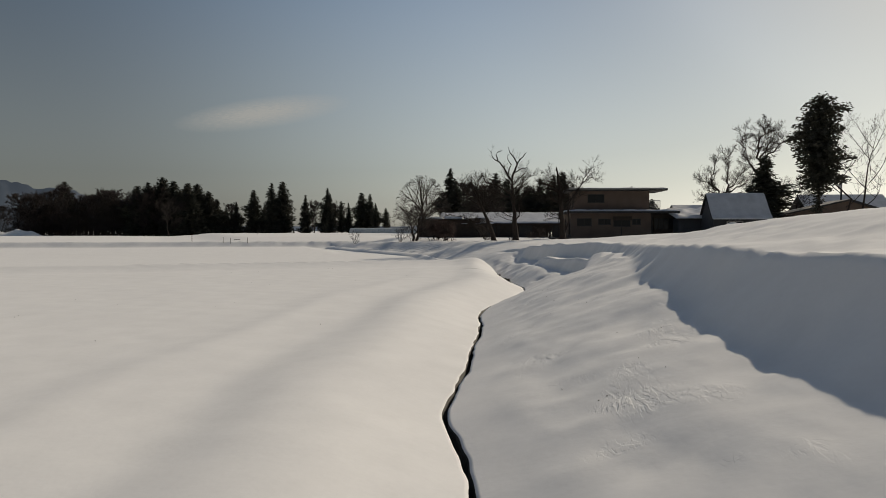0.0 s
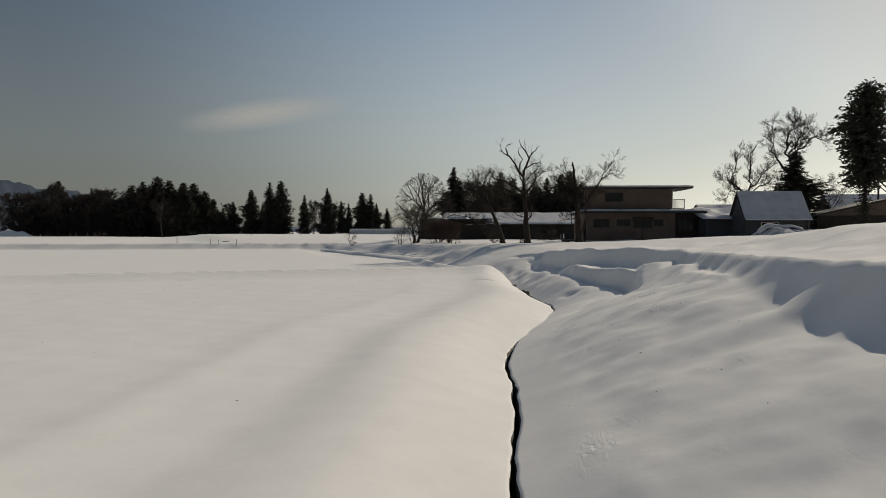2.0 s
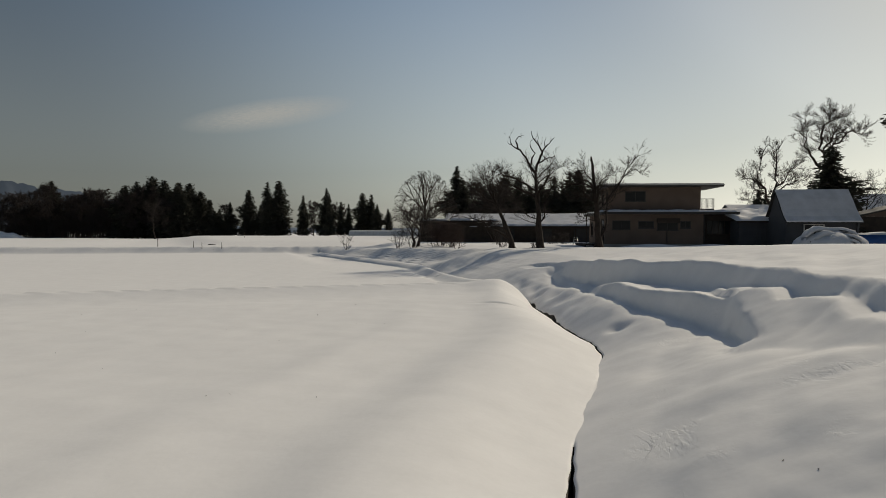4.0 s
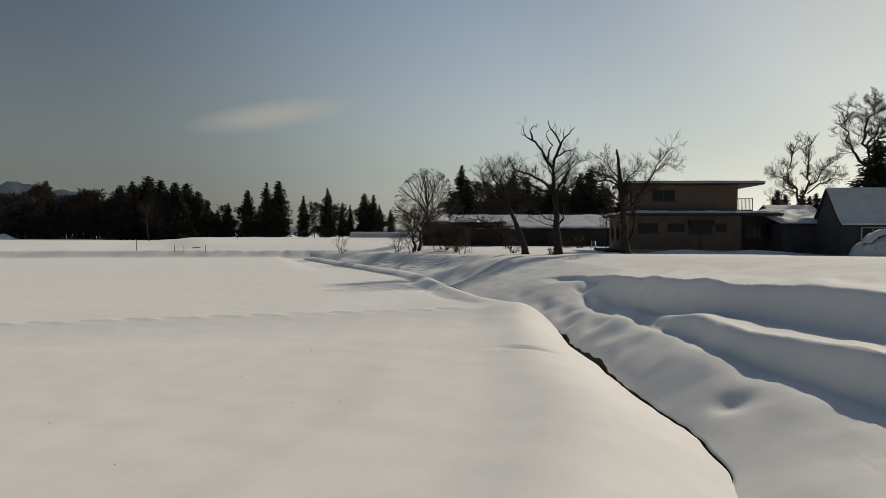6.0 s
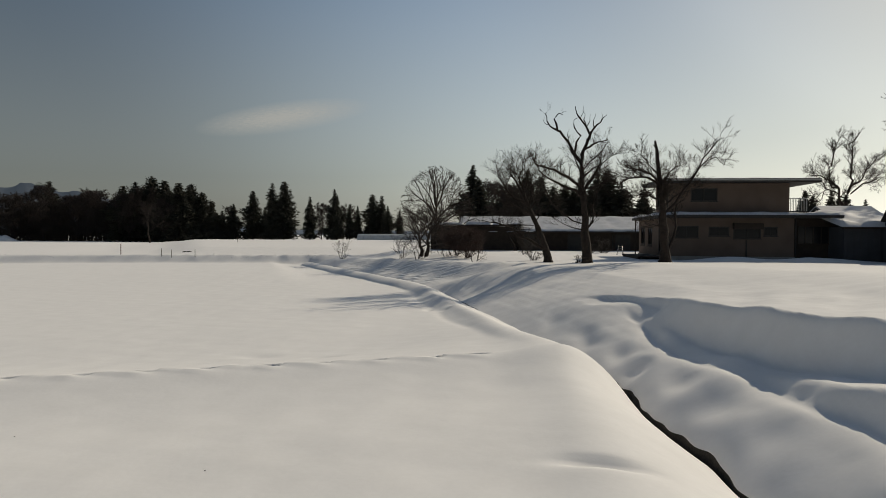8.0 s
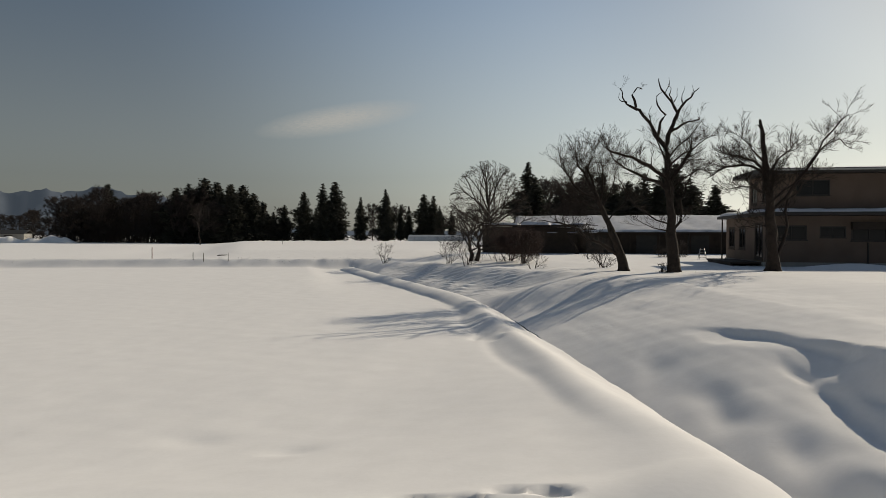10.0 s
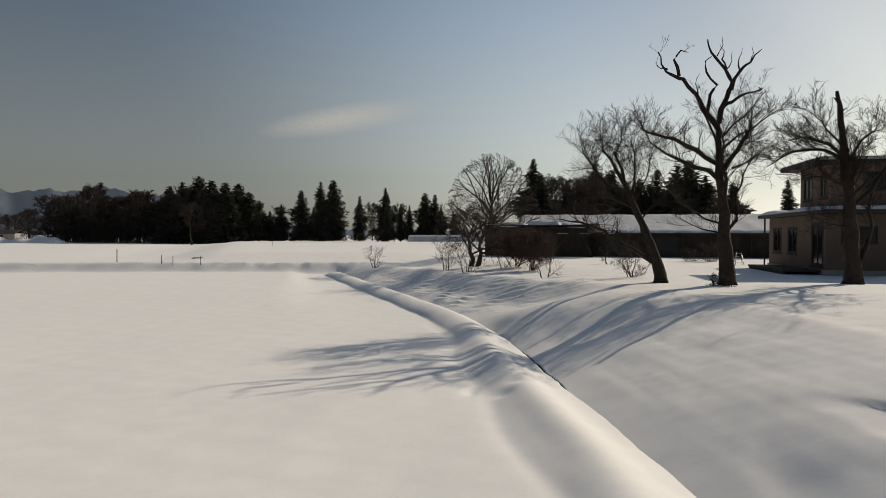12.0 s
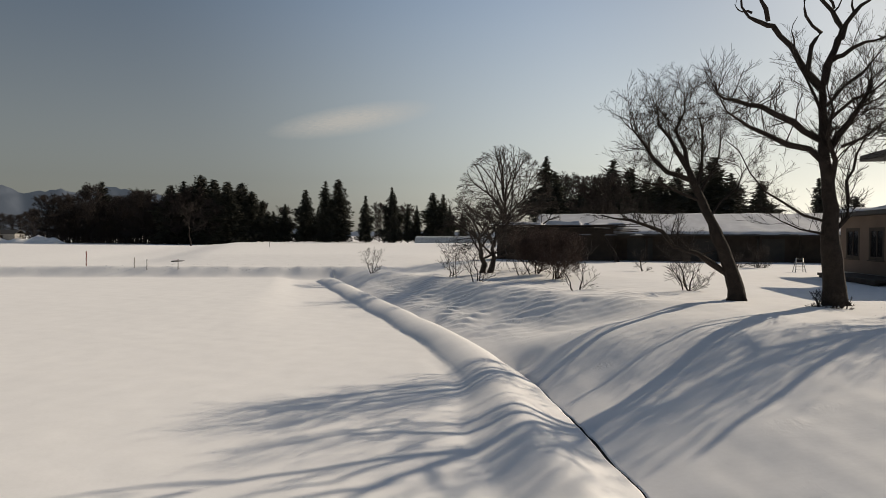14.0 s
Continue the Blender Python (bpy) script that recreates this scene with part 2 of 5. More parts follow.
PLATEAU_Z = [(-60, 2.7), (5, 2.62), (15, 2.48), (23, 2.3), (28, 2.1), (37, 1.9), (45, 1.65), (55, 1.35), (65, 1.12), (75, 0.95), (4000, 0.95)]
CREST_X = [(-60, 5), (5, 4.85), (12, 4.8), (19, 4.75), (26, 5.6), (32, 5.9), (36, 5.4), (40, 4.0), (44, 2.4), (49, 1.2), (56, -0.6), (62, -1.5), (70, -5.5), (78, -10), (90, -18), (100, -24), (4000, -24)]
CREST_Z = [(-60, 1.9), (5, 1.75), (12, 1.6), (19, 1.46), (26, 1.3), (36, 1.1), (40, 1.0), (44, 0.95), (50, 0.92), (58, 0.92), (66, 0.95), (72, 0.75), (80, 0.55), (90, 0.35), (98, 0.2), (4000, 0.3)]
FIELD = [(-60, -0.05), (34, -0.05), (38.8, 0.0), (42.5, -0.5), (50, -0.62), (70, -0.62), (88, -0.4), (4000, -0.4)]


def soft(a, b, v):
    w = np.clip((v - a) / (b - a), 0, 1)
    return w * w * (3 - 2 * w)


def wave_noise(x, y, scale, seed):
    """Smooth noise as a sum of turned waves."""
    r = np.random.RandomState(seed)
    out = np.zeros_like(x)
    for _ in range(9):
        a, f, p = r.uniform(0, 2 * np.pi), r.uniform(0.6, 1.7) / scale, r.uniform(0, 2 * np.pi)
        out += np.sin((x * np.cos(a) + y * np.sin(a)) * 2 * np.pi * f + p)
    return out / 4.5


LEVEE = lambda x: 40.75 + 0.455 * x  # the line of the footprints across the field


def crack_wander(y):
    """The small sideways kinks of the brook's crack."""
    return 0.035 * np.sin(y * 0.83 + 0.4) * np.sin(y * 0.31) + 0.022 * np.sin(y * 2.17 + 1.3 * np.sin(y * 0.9)) + 0.008 * np.sin(y * 6.7 + 2 * np.sin(y * 1.7))


def ground_height(x, y):
    x, y = np.asarray(x, float), np.asarray(y, float)
    xd, zd = curve(DITCH, y), curve(DITCH_Z, y)
    u = x - xd
    u = u - (crack_wander(y)) * np.exp(-np.abs(u) / 0.3)
    near = soft(112, 92, y)
    # field on the left; the second field lies lower behind a levee
    yl = y - (LEVEE(np.maximum(x, -40)) - 38.6)
    yl = np.where(yl > 38.8, 38.8 + (yl - 38.8) * (0.42 + 0.58 * soft(2, 9, xd - x)), yl)
    field = curve(FIELD, yl)
    field = field + 0.13 * np.exp(-((yl - 38.0) / 0.8) ** 2) - 0.07 * np.exp(-((yl - 35.5) / 1.3) ** 2)
    d = -u
    lift = 0.11 + 0.16 * soft(38, 52, y)
    far = soft(57, 67, y)
    ridge = lift * np.exp(-((d - 1.75 + 0.5 * soft(44, 50, y)) / (0.62 + 0.38 * soft(46, 30, y))) ** 2)
    tube = 0.34 * np.clip(1 - ((d - 0.85) / (1.15 + 0.06 * np.sin(y * 1.1))) ** 2, 0, 1) ** 0.85
    ridge = ridge + (tube - ridge) * far
    ridge = ridge - 0.035 * np.exp(-((d - 2.3 - 0.1 * np.sin(y * 0.9)) / 0.24) ** 2) * soft(40, 45, y) * soft(66, 60, y)
    ridge = ridge + soft(36, 20, y) * (0.045 * np.exp(-((d - 5.0) / 0.6) ** 2) - 0.035 * np.exp(-((d - 3.3) / 0.6) ** 2))
    reach = 1.6 + 0.9 * soft(40, 32, y) - 0.7 * far
    edge = 1 - (1 - np.clip(d / reach, 0, 1)) ** (1.75 + 0.25 * soft(32, 40, y))
    left = zd + (field - zd) * edge + ridge * near
    # bank on the right: a bench, two drifted steps, then the plateau
    cx, cz = curve(CREST_X, y), curve(CREST_Z, y)
    run = curve([(-60, 5.5), (46, 5.0), (55, 6.0), (66, 6.9), (75, 5.1), (90, 4.3), (4000, 4.3)], y)
    hold = curve([(-60, 1.5), (50, 1.4), (58, 1.2), (60.5, 1.35), (63, 2.1), (70, 1.9), (4000, 1.8)], y)
    along = np.clip(u / run, 0, 1)
    swell = soft(64, 69, y) * soft(94, 86, y)
    smooth_bank = zd + (cz - zd) * ((1 - (1 - along) ** hold) * (1 - 0.6 * swell) + 0.6 * swell * (0.3 * along + 0.7 * soft(0.4, 1.0, along)))
    wob = 0.10 * np.sin(y * 0.7 + 1) + 0.05 * np.sin(y * 1.9) + 0.025 * np.sin(y * 4.7 + 2)
    ea = curve(FOOT_X, y) + wob * soft(20, 23, y) + 0.025 * np.sin(y * 1.7) + 0.05 * np.sin(y * 3.1 + 0.8 * np.sin(y)) * soft(22, 20, y) + 0.2 * (np.abs(((y * 0.62 + 0.3) % 1) - 0.62) - 0.25) * soft(11, 14, y) * soft(22, 20, y)
    lx = curve(LIP_X, y) + (0.04 * np.sin(y * 1.9) + 0.05 * np.sin(y * 0.8 + 1) + 0.02 * np.sin(y * 5.3)) * (0.25 + 0.75 * soft(18, 24, y))
    bz, sz, lz = curve(FOOT_Z, y), curve(SHELF_Z, y), curve(LIP_Z, y)
    w = np.clip(u / np.maximum(ea - xd, 0.5), 0, 1.6)
    bench = zd + (bz - zd) * (1 - (1 - np.minimum(w, 1)) ** (1.1 + 0.7 * soft(14, 30, y))) - 0.04 * soft(0.8, 1.1, w) * soft(16, 24, y)
    eb = np.maximum(lx - 0.6 + 0.2 * soft(20, 14, y), ea + 0.28)
    wide = np.maximum(eb - ea, 0.4)
    stepped = bench + (sz - bz) * soft(0, 1, (x - ea) / np.minimum(0.5, 0.8 * wide))
    stepped = stepped - 0.09 * np.sin(np.pi * np.clip((x - ea - 0.5) / np.maximum(lx - 0.2 - ea - 0.5, 0.4), 0, 1)) * soft(0.8, 1.5, wide) * soft(36, 29, y)
    stepped = stepped + 0.05 * np.exp(-((x - 0.5 * (ea + lx) + 0.1 * np.sin(y * 1.3)) / 0.22) ** 2) * soft(33, 37, y) * soft(48, 44, y)
    face = np.clip((x - eb) / np.maximum(lx - eb, 0.3), 0, 1)
    stepped = stepped + (lz - sz) * (0.3 * face * face * (3 - 2 * face) + 0.7 * face ** 1.15) + 0.05 * np.clip(x - lx, 0, 1.0)
    # towards the start both steps join to one steep face
    single = soft(23.5, 19.5, y)
    climb = np.clip((x - ea) / np.maximum(lx - ea, 0.3), 0, 1)
    steep = bench + (lz - bz) * (0.75 * climb ** 1.6 + 0.25 * climb) + 0.05 * np.clip(x - lx, 0, 1.0)
    stepped = stepped + (steep - stepped) * single
    # the blown-in ramp with its torn edges
    jag = 0.9 * np.abs(((x * 1.55 + 0.12 * np.sin(y * 3)) % 1) - 0.35)
    near_edge = np.interp(x, [2.6, 3.6, 4.2, 4.9], [16.6, 16.8, 17.2, 20.2]) + jag
    far_edge = np.interp(x, [2.8, 3.4, 4.0, 5.0], [22.6, 24.0, 26.5, 32.0]) + 1.6 * np.abs(((x * 1.25 + 0.4) % 1) - 0.6) - 0.5
    inside = soft(-0.5, 0.9, y - near_edge) * soft(-0.5, 0.9, far_edge - y)
    ramp = 0.1 + 0.34 * soft(25, 17, y) + 0.54 * (x - 2.8) + (0.05 * np.abs(np.sin(1.9 * (0.75 * x - 0.65 * y) + 0.8 * np.sin(y * 0.7))) + 0.02 * np.abs(np.sin(4.6 * (0.7 * x - 0.7 * y) + np.sin(y)))) * soft(17, 21, y)
    ramp = np.minimum(ramp, sz + 0.02 + 0.05 * soft(20, 24, y) + (0.05 + 0.12 * soft(20, 23, y)) * np.abs(np.sin(y * 1.25 + 0.6 * np.sin(y * 0.7) - 0.5 * x)) * soft(31, 26, y))
    stepped = stepped + inside * np.maximum(ramp - stepped, 0) * soft(0.1, -0.3, x - lx)
    t = soft(43, 48.5, y)
    right = stepped * (1 - t) + smooth_bank * t
    # the thin end of the lip, scoured out below its edge
    brim = np.interp(y, [42.6, 45.57, 48.44, 49.83, 50.78], [2.02, 1.73, 0.94, 0.19, -0.39]) + 0.03 * np.sin(y * 3.3)
    scour = np.interp(y, [43, 45.4, 48.4, 51.2], [0.0, 0.3, 0.2, 0.0]) * (0.85 + 0.3 * np.sin(y * 1.7))
    right = right - scour * np.clip(1 - (brim - x) / (0.9 + 0.2 * np.sin(y * 2.1)), 0, 1) * soft(0.0, -0.14, x - brim)
    cx = lx * soft(53, 46, y) + cx * soft(46, 53, y)
    top = curve(PLATEAU_Z, y)
    right = right + (top - right) * soft(-0.2, 4.2 + 3.0 * soft(24, 34, y), x - cx) ** 1.2
    right = right + (0.95 - right) * soft(14, 40, x - cx)
    # wind drifts on the bank
    drift = soft(0.3, 1.2, u) * soft(6, 1.5, x - cx)
    mid = drift * soft(16, 21, y) * (0.12 + 0.88 * soft(47, 42, y)) * soft(54, 48, y)
    a = x * 0.45 + y * 0.9
    b = x * 0.9 - y * 0.45
    right = right + mid * (0.035 * np.sin(b * 2.3 + 1.2 * np.sin(a * 0.6)) + 0.014 * np.sin(b * 5.1 + np.sin(a * 1.1)))
    low_bank = soft(22, 17, y)
    lee = soft(0.4, 1.0, u) * soft(31, 36, y) * soft(68, 60, y) * soft(1.5, -0.5, x - cx)
    right = right + lee * (0.005 * np.sin(u * 3.4 + 1.3 * np.sin(y * 0.45) + 0.5 * np.sin(y * 1.3)) + 0.004 * np.abs(np.sin(u * 4.3 + 0.7 * np.sin(y * 0.9) + 2)))
    right = right - 0.05 * np.exp(-((u - 0.95 - 0.2 * np.sin(y * 0.8)) / 0.38) ** 2) * (0.5 + 0.5 * np.sin(y * 2.6 + np.sin(y * 0.7))) * soft(34, 37, y) * soft(52, 47, y)
    right = right + drift * low_bank * (0.022 * wave_noise(0.55 * x + 0.4 * y, 0.9 * x - 0.55 * y, 0.95, 21) + 0.012 * np.abs(wave_noise(x, 1.4 * y, 0.55, 22)))
    right = right + drift * soft(66, 71, y) * soft(92, 86, y) * (0.11 * np.abs(np.sin(y * 5.6 + 1.2 * x + 1.9 * wave_noise(x, y, 2.4, 23))) * np.clip(0.5 + 0.6 * wave_noise(x, y, 3.0, 25), 0, 1.2) + 0.02 * np.abs(wave_noise(0.8 * x, 1.3 * y, 0.5, 24)))
    right = right + drift * (0.018 * wave_noise(x, y, 2.6, 3) + 0.007 * wave_noise(x, y, 0.7, 4))
    right = right + soft(2, 8, x - cx) * 0.02 * wave_noise(x, y, 9, 8)
    z = np.where(u < 0, left, right)
    # the lane across the fields with its low snow wall, and the land beyond
    sl = y - (95.4 + 0.343 * (x + 28))
    beyond = 0.33 + 0.25 * soft(20, 90, sl) + 0.75 * soft(1.5, 16, sl) * soft(-1, 6, x + 43 + 0.46 * sl) - 0.4 * soft(110, 150, sl) - 0.25 * np.exp(-((x + 50 + 0.46 * sl) / 5) ** 2) * soft(10, 40, sl)
    beyond = beyond + 0.10 * np.exp(-((sl - 1.6) / 0.7) ** 2) * (1 + 0.5 * wave_noise(x, y, 1.6, 12))
    side = soft(-14, -26, x - 0.05 * np.maximum(sl, 0))
    low = np.where(x < xd, left - ridge * near * soft(-2.2, -0.6, sl), z)
    lane = low + (beyond - low) * soft(-0.4, 1.8, sl + 0.12 * np.sin(x * 0.8) + 0.08 * np.sin(x * 2.1))
    z = z + (lane - z) * np.maximum(side * soft(-6, -2, sl), soft(110, 135, y))
    z = z + 0.006 * wave_noise(x, y, 1.7, 6) + 0.0014 * wave_noise(x, 1.2 * y, 0.6, 16) + 0.02 * wave_noise(x, y, 9.0, 7)
    # the low bank of cleared snow before the house
    z = z + 0.34 * np.exp(-((y - 73.3 - 0.05 * (x - 9)) / 0.75) ** 2) * soft(8.2, 9.6, x) * soft(22, 19.5, x) * (0.75 + 0.25 * np.sin(x * 1.15 + 0.6))
    # single hollows
    for hx, hy, rx, ry, dep in ((-1.5, 32.75, 0.5, 0.15, 0.13), (1.95, 29.6, 0.3, 0.36, 0.16), (1.15, 35.2, 0.35, 0.6, 0.08), (1.05, 37.0, 0.42, 0.7, 0.12), (0.72, 39.0, 0.36, 0.7, 0.13), (0.2, 40.9, 0.28, 0.4, 0.15), (-0.05, 42.5, 0.32, 0.8, 0.15), (-0.72, 45.1, 0.34, 1.0, 0.13), (-1.7, 47.8, 0.35, 1.0, 0.06), (-9.6, 41.5, 0.5, 0.4, 0.05), (-7.6, 41.0, 0.4, 0.3, 0.05), (-5.9, 54.3, 0.25, 0.3, 0.08), (-7.75, 64.6, 0.5, 0.7, 0.2), (-12.6, 73.2, 0.4, 0.9, 0.2), (-6.9, 53.8, 0.16, 0.5, 0.08), (-6.1, 53.4, 0.2, 0.25, 0.07)):
        z = z - dep * np.exp(-(((x - hx) / rx) ** 2 + ((y - hy) / ry) ** 2))
    # footprints along the levee
    for k in range(34):
        fx = -20 + k * 0.5 + 0.07 * math.sin(k * 5.1)
        fy = LEVEE(fx) - 0.36 + 0.09 * (-1) ** k
        z = z - 0.34 * np.exp(-(((x - fx) / 0.17) ** 2 + ((y - fy) / 0.17) ** 2) ** 2) * (0.7 + 0.3 * math.sin(k * 2.3))
        z = z + 0.05 * np.exp(-(((x - fx) / 0.25) ** 2 + ((y - fy + 0.3) / 0.12) ** 2))
    return z


def spread(marks):
    """Rows of positions: (start, step) pairs up to the last start."""
    out = []
    for (a, st), (b, _) in zip(marks, marks[1:]):
        n = max(1, round((b - a) / st))
        out += [a + (b - a) * i / n for i in range(n)]
    return np.array(out + [marks[-1][0]])


US = spread([(-4000, 1000), (-1000, 200), (-400, 50), (-150, 12), (-60, 1.2), (-30, 0.5), (-16, 0.13), (-2.6, 0.09), (-0.5, 0.05), (0.5, 0.09), (8, 0.25), (14, 0.7), (30, 2), (60, 8), (150, 40), (400, 150), (1000, 500), (4000, 1)])
YS = spread([(-300, 100), (-100, 20), (-20, 1.5), (-4, 0.3), (2, 0.14), (16, 0.11), (28, 0.11), (42, 0.16), (66, 0.17), (84, 0.3), (104, 0.5), (112, 1.2), (150, 5), (300, 40), (700, 200), (4000, 1)])
US = np.array(sorted([v for v in US if abs(v) > 0.02] + [-0.002, -0.001, 0.001, 0.002]))
YY, UU = np.meshgrid(YS, US, indexing="ij")
# the open crack of the brook between the snow lips
gap = 0.045 * soft(21, 17, YY) + 0.04 * soft(26, 29, YY) * soft(42, 40, YY) + 0.06 * soft(33, 35.5, YY) * soft(41.6, 39.5, YY) + 0.07 * np.exp(-((YY - 36.7) / 0.35) ** 2) + 0.05 * np.exp(-((YY - 41.0) / 0.3) ** 2) + 0.03 * soft(54, 57, YY) * soft(66, 63, YY) + 0.11 * np.exp(-((YY - 94.6) / 0.6) ** 2)
gap = np.maximum(gap * (0.8 + 0.35 * np.sin(YY * 0.9 + 1) * np.sin(YY * 2.3 + 1) + 0.12 * np.sin(YY * 7.1)), 0.002)
off = UU + np.sign(UU) * gap
XX = curve(DITCH, YY) + crack_wander(YY) + off
ZZ = ground_height(XX, YY)
bed = np.abs(UU) < 0.0015
ZZ = np.where(bed, ZZ - 0.7 * soft(0.006, 0.02, gap), ZZ)
nr, nc = YY.shape
verts = np.stack([XX, YY, ZZ], -1).reshape(-1, 3)
ids = np.arange(nr * nc).reshape(nr, nc)
quads = np.stack([ids[:-1, :-1], ids[:-1, 1:], ids[1:, 1:], ids[1:, :-1]], -1).reshape(-1, 4)
me = bpy.data.meshes.new("ground")
me.vertices.add(len(verts))
me.vertices.foreach_set("co", verts.ravel())
me.loops.add(quads.size)
me.loops.foreach_set("vertex_index", quads.ravel())
me.polygons.add(len(quads))
me.polygons.foreach_set("loop_start", np.arange(0, quads.size, 4))
me.polygons.foreach_set("use_smooth", np.ones(len(quads), bool))
me.materials.append(SNOW)
me.materials.append(EARTH)
flat_u, flat_g = np.abs(UU).reshape(-1), gap.reshape(-1)
rough_patch = soft(0.3, 1.0, UU) * soft(4.2, 3.2, XX) * soft(24, 18, YY) + 1.0 * soft(1, 2, UU) * soft(9, 6, UU) * soft(66, 70, YY) * soft(90, 84, YY) + 0.35 * soft(0.6, 1.4, UU) * soft(5, 3, UU) * soft(50, 54, YY) + 0.8 * soft(60, 64, YY) * soft(74, 69, YY) * soft(-8.5, -6, XX) * soft(5, 2, XX) + 0.6 * soft(0.9, 1.6, UU) * soft(3.2, 2.4, UU) * soft(23, 27, YY) * soft(42, 38, YY)
me.attributes.new("crust", "FLOAT", "POINT").data.foreach_set("value", np.clip(rough_patch, 0, 1).reshape(-1).astype(np.float32))
deep = (flat_u[quads].max(1) < 0.0025) & (flat_g[quads].mean(1) > 0.008)
me.polygons.foreach_set("material_index", deep.astype(int))
me.update()
me.validate()
ground = tagged(new("ground", me), "snow-covered fields with a brook crack and drifted bank", "ground", kind="structure")


def gz(x, y):
    return float(ground_height(np.array([x]), np.array([y]))[0])


# ---- trees ----
def V(x, z, y=0.0):
    return Vector((x, y, z))


def bend(rng, pts, amount):
    """The line with points put between and shifted a little."""
    out = [pts[0]]
    for a, b in zip(pts, pts[1:]):
        mid = (a + b) / 2 + Vector((rng.uniform(-1, 1), rng.uniform(-1, 1), rng.uniform(-1, 1))) * amount * (b - a).length
        out += [mid, b]
    return out


def sprout(rng, tubes, start, way, length, radius, level, droop=0.0, density=1.0, up=0.25, spread_by=0.75, thin=0.004):
    """A branch that forks into smaller ones."""
    steps = 4 if level > 0 else 3
    pts, d = [start], way.normalized()
    for i in range(steps):
        d = (d + Vector((rng.gauss(0, 0.11), rng.gauss(0, 0.11), rng.gauss(0, 0.09) + up * 0.22 - droop * 0.3 * i / steps))).normalized()
        pts.append(pts[-1] + d * length / steps)
    radius = max(radius, thin)
    end = max(radius * 0.35, thin)
    tubes.add(pts, [radius + (end - radius) * i / steps for i in range(steps + 1)], 5 if radius > 0.05 else 4 if radius > 0.02 else 3)
    if level <= 0:
        return
    n = max(2, round((3 + level) * density * rng.uniform(0.8, 1.2)))
    for k in range(n):
        f = 0.25 + 0.75 * (k + rng.random()) / n
        i = min(int(f * steps), steps - 1)
        at = pts[i].lerp(pts[i + 1], f * steps - i)
        side = Vector((rng.gauss(0, 1), rng.gauss(0, 1), rng.gauss(0, 0.6)))
        turn = (d * (1 - spread_by * 0.5) + side.normalized() * spread_by).normalized()
        sprout(rng, tubes, at, turn, length * rng.uniform(0.42, 0.68) * (1.15 - 0.4 * f), radius * (0.55 - 0.2 * f), level - 1, droop, density, up, spread_by, thin)


def bare_tree(name, m, label, trunk, trunk_r, limbs, seed, twig_level=2, twig_len=1.5, depth=1.0, density=1.0, droop=0.0, category="tree", tip=0.3, taper=1.0, thin=0.005, gnarl=0.10, up=0.6, spread_by=0.6):
    """A leafless tree. trunk: points of the stem; limbs: (points, base radius, twigs) for each main limb."""
    rng = random.Random(seed)
    tree = empty(name, m, label=label, category=category)
    t = Tubes()
    pts = bend(rng, bend(rng, [p.copy() for p in trunk], 0.05), 0.04)
    n = len(pts)
    radii = [trunk_r * (1.0 - (1 - tip) * (i / (n - 1)) ** taper) * rng.uniform(0.88, 1.12) for i in range(n)]
    radii[0] *= 1.45
    pts[0] = pts[0] - Vector((0, 0, 0.5))
    t.add(pts, radii, 9)
    for k in range(4):
        w = k * 1.6 + rng.random()
        t.add([trunk[0] + Vector((0, 0, 0.35)), trunk[0] + Vector((math.cos(w), math.sin(w), -0.3)) * trunk_r * 1.7], [trunk_r * 0.5, trunk_r * 0.2], 5)
    t.object("trunk", BARK, tree, "rough dark bark")
    for line, r, twigs in limbs:
        b = Tubes()
        yoff = rng.uniform(-1, 1) * depth
        q = [p + Vector((0, yoff * i / len(line), 0)) for i, p in enumerate(line)]
        q = bend(rng, q, gnarl)
        if gnarl > 0.12:
            q = bend(rng, q, gnarl)
        k = len(q)
        b.add(q, [r * (1 - 0.82 * i / (k - 1)) * rng.uniform(0.88, 1.12) for i in range(k)], 6)
        for _ in range(round(twigs * density)):
            f = rng.uniform(0.15, 1.0) * (k - 1)
            i = min(int(f), k - 2)
            at = q[i].lerp(q[i + 1], f - i)
            way = (q[i + 1] - q[i]).normalized() * 0.6 + Vector((rng.gauss(0, 0.7), rng.gauss(0, 0.7), rng.gauss(0.25, 0.5)))
            sprout(rng, b, at, way, twig_len * rng.uniform(0.5, 1.1), max(0.009, r * 0.24 * (1 - 0.5 * f / k)), twig_level - 1, droop, density, up, spread_by, thin)
        b.object("limb", BARK, tree)
    return tree


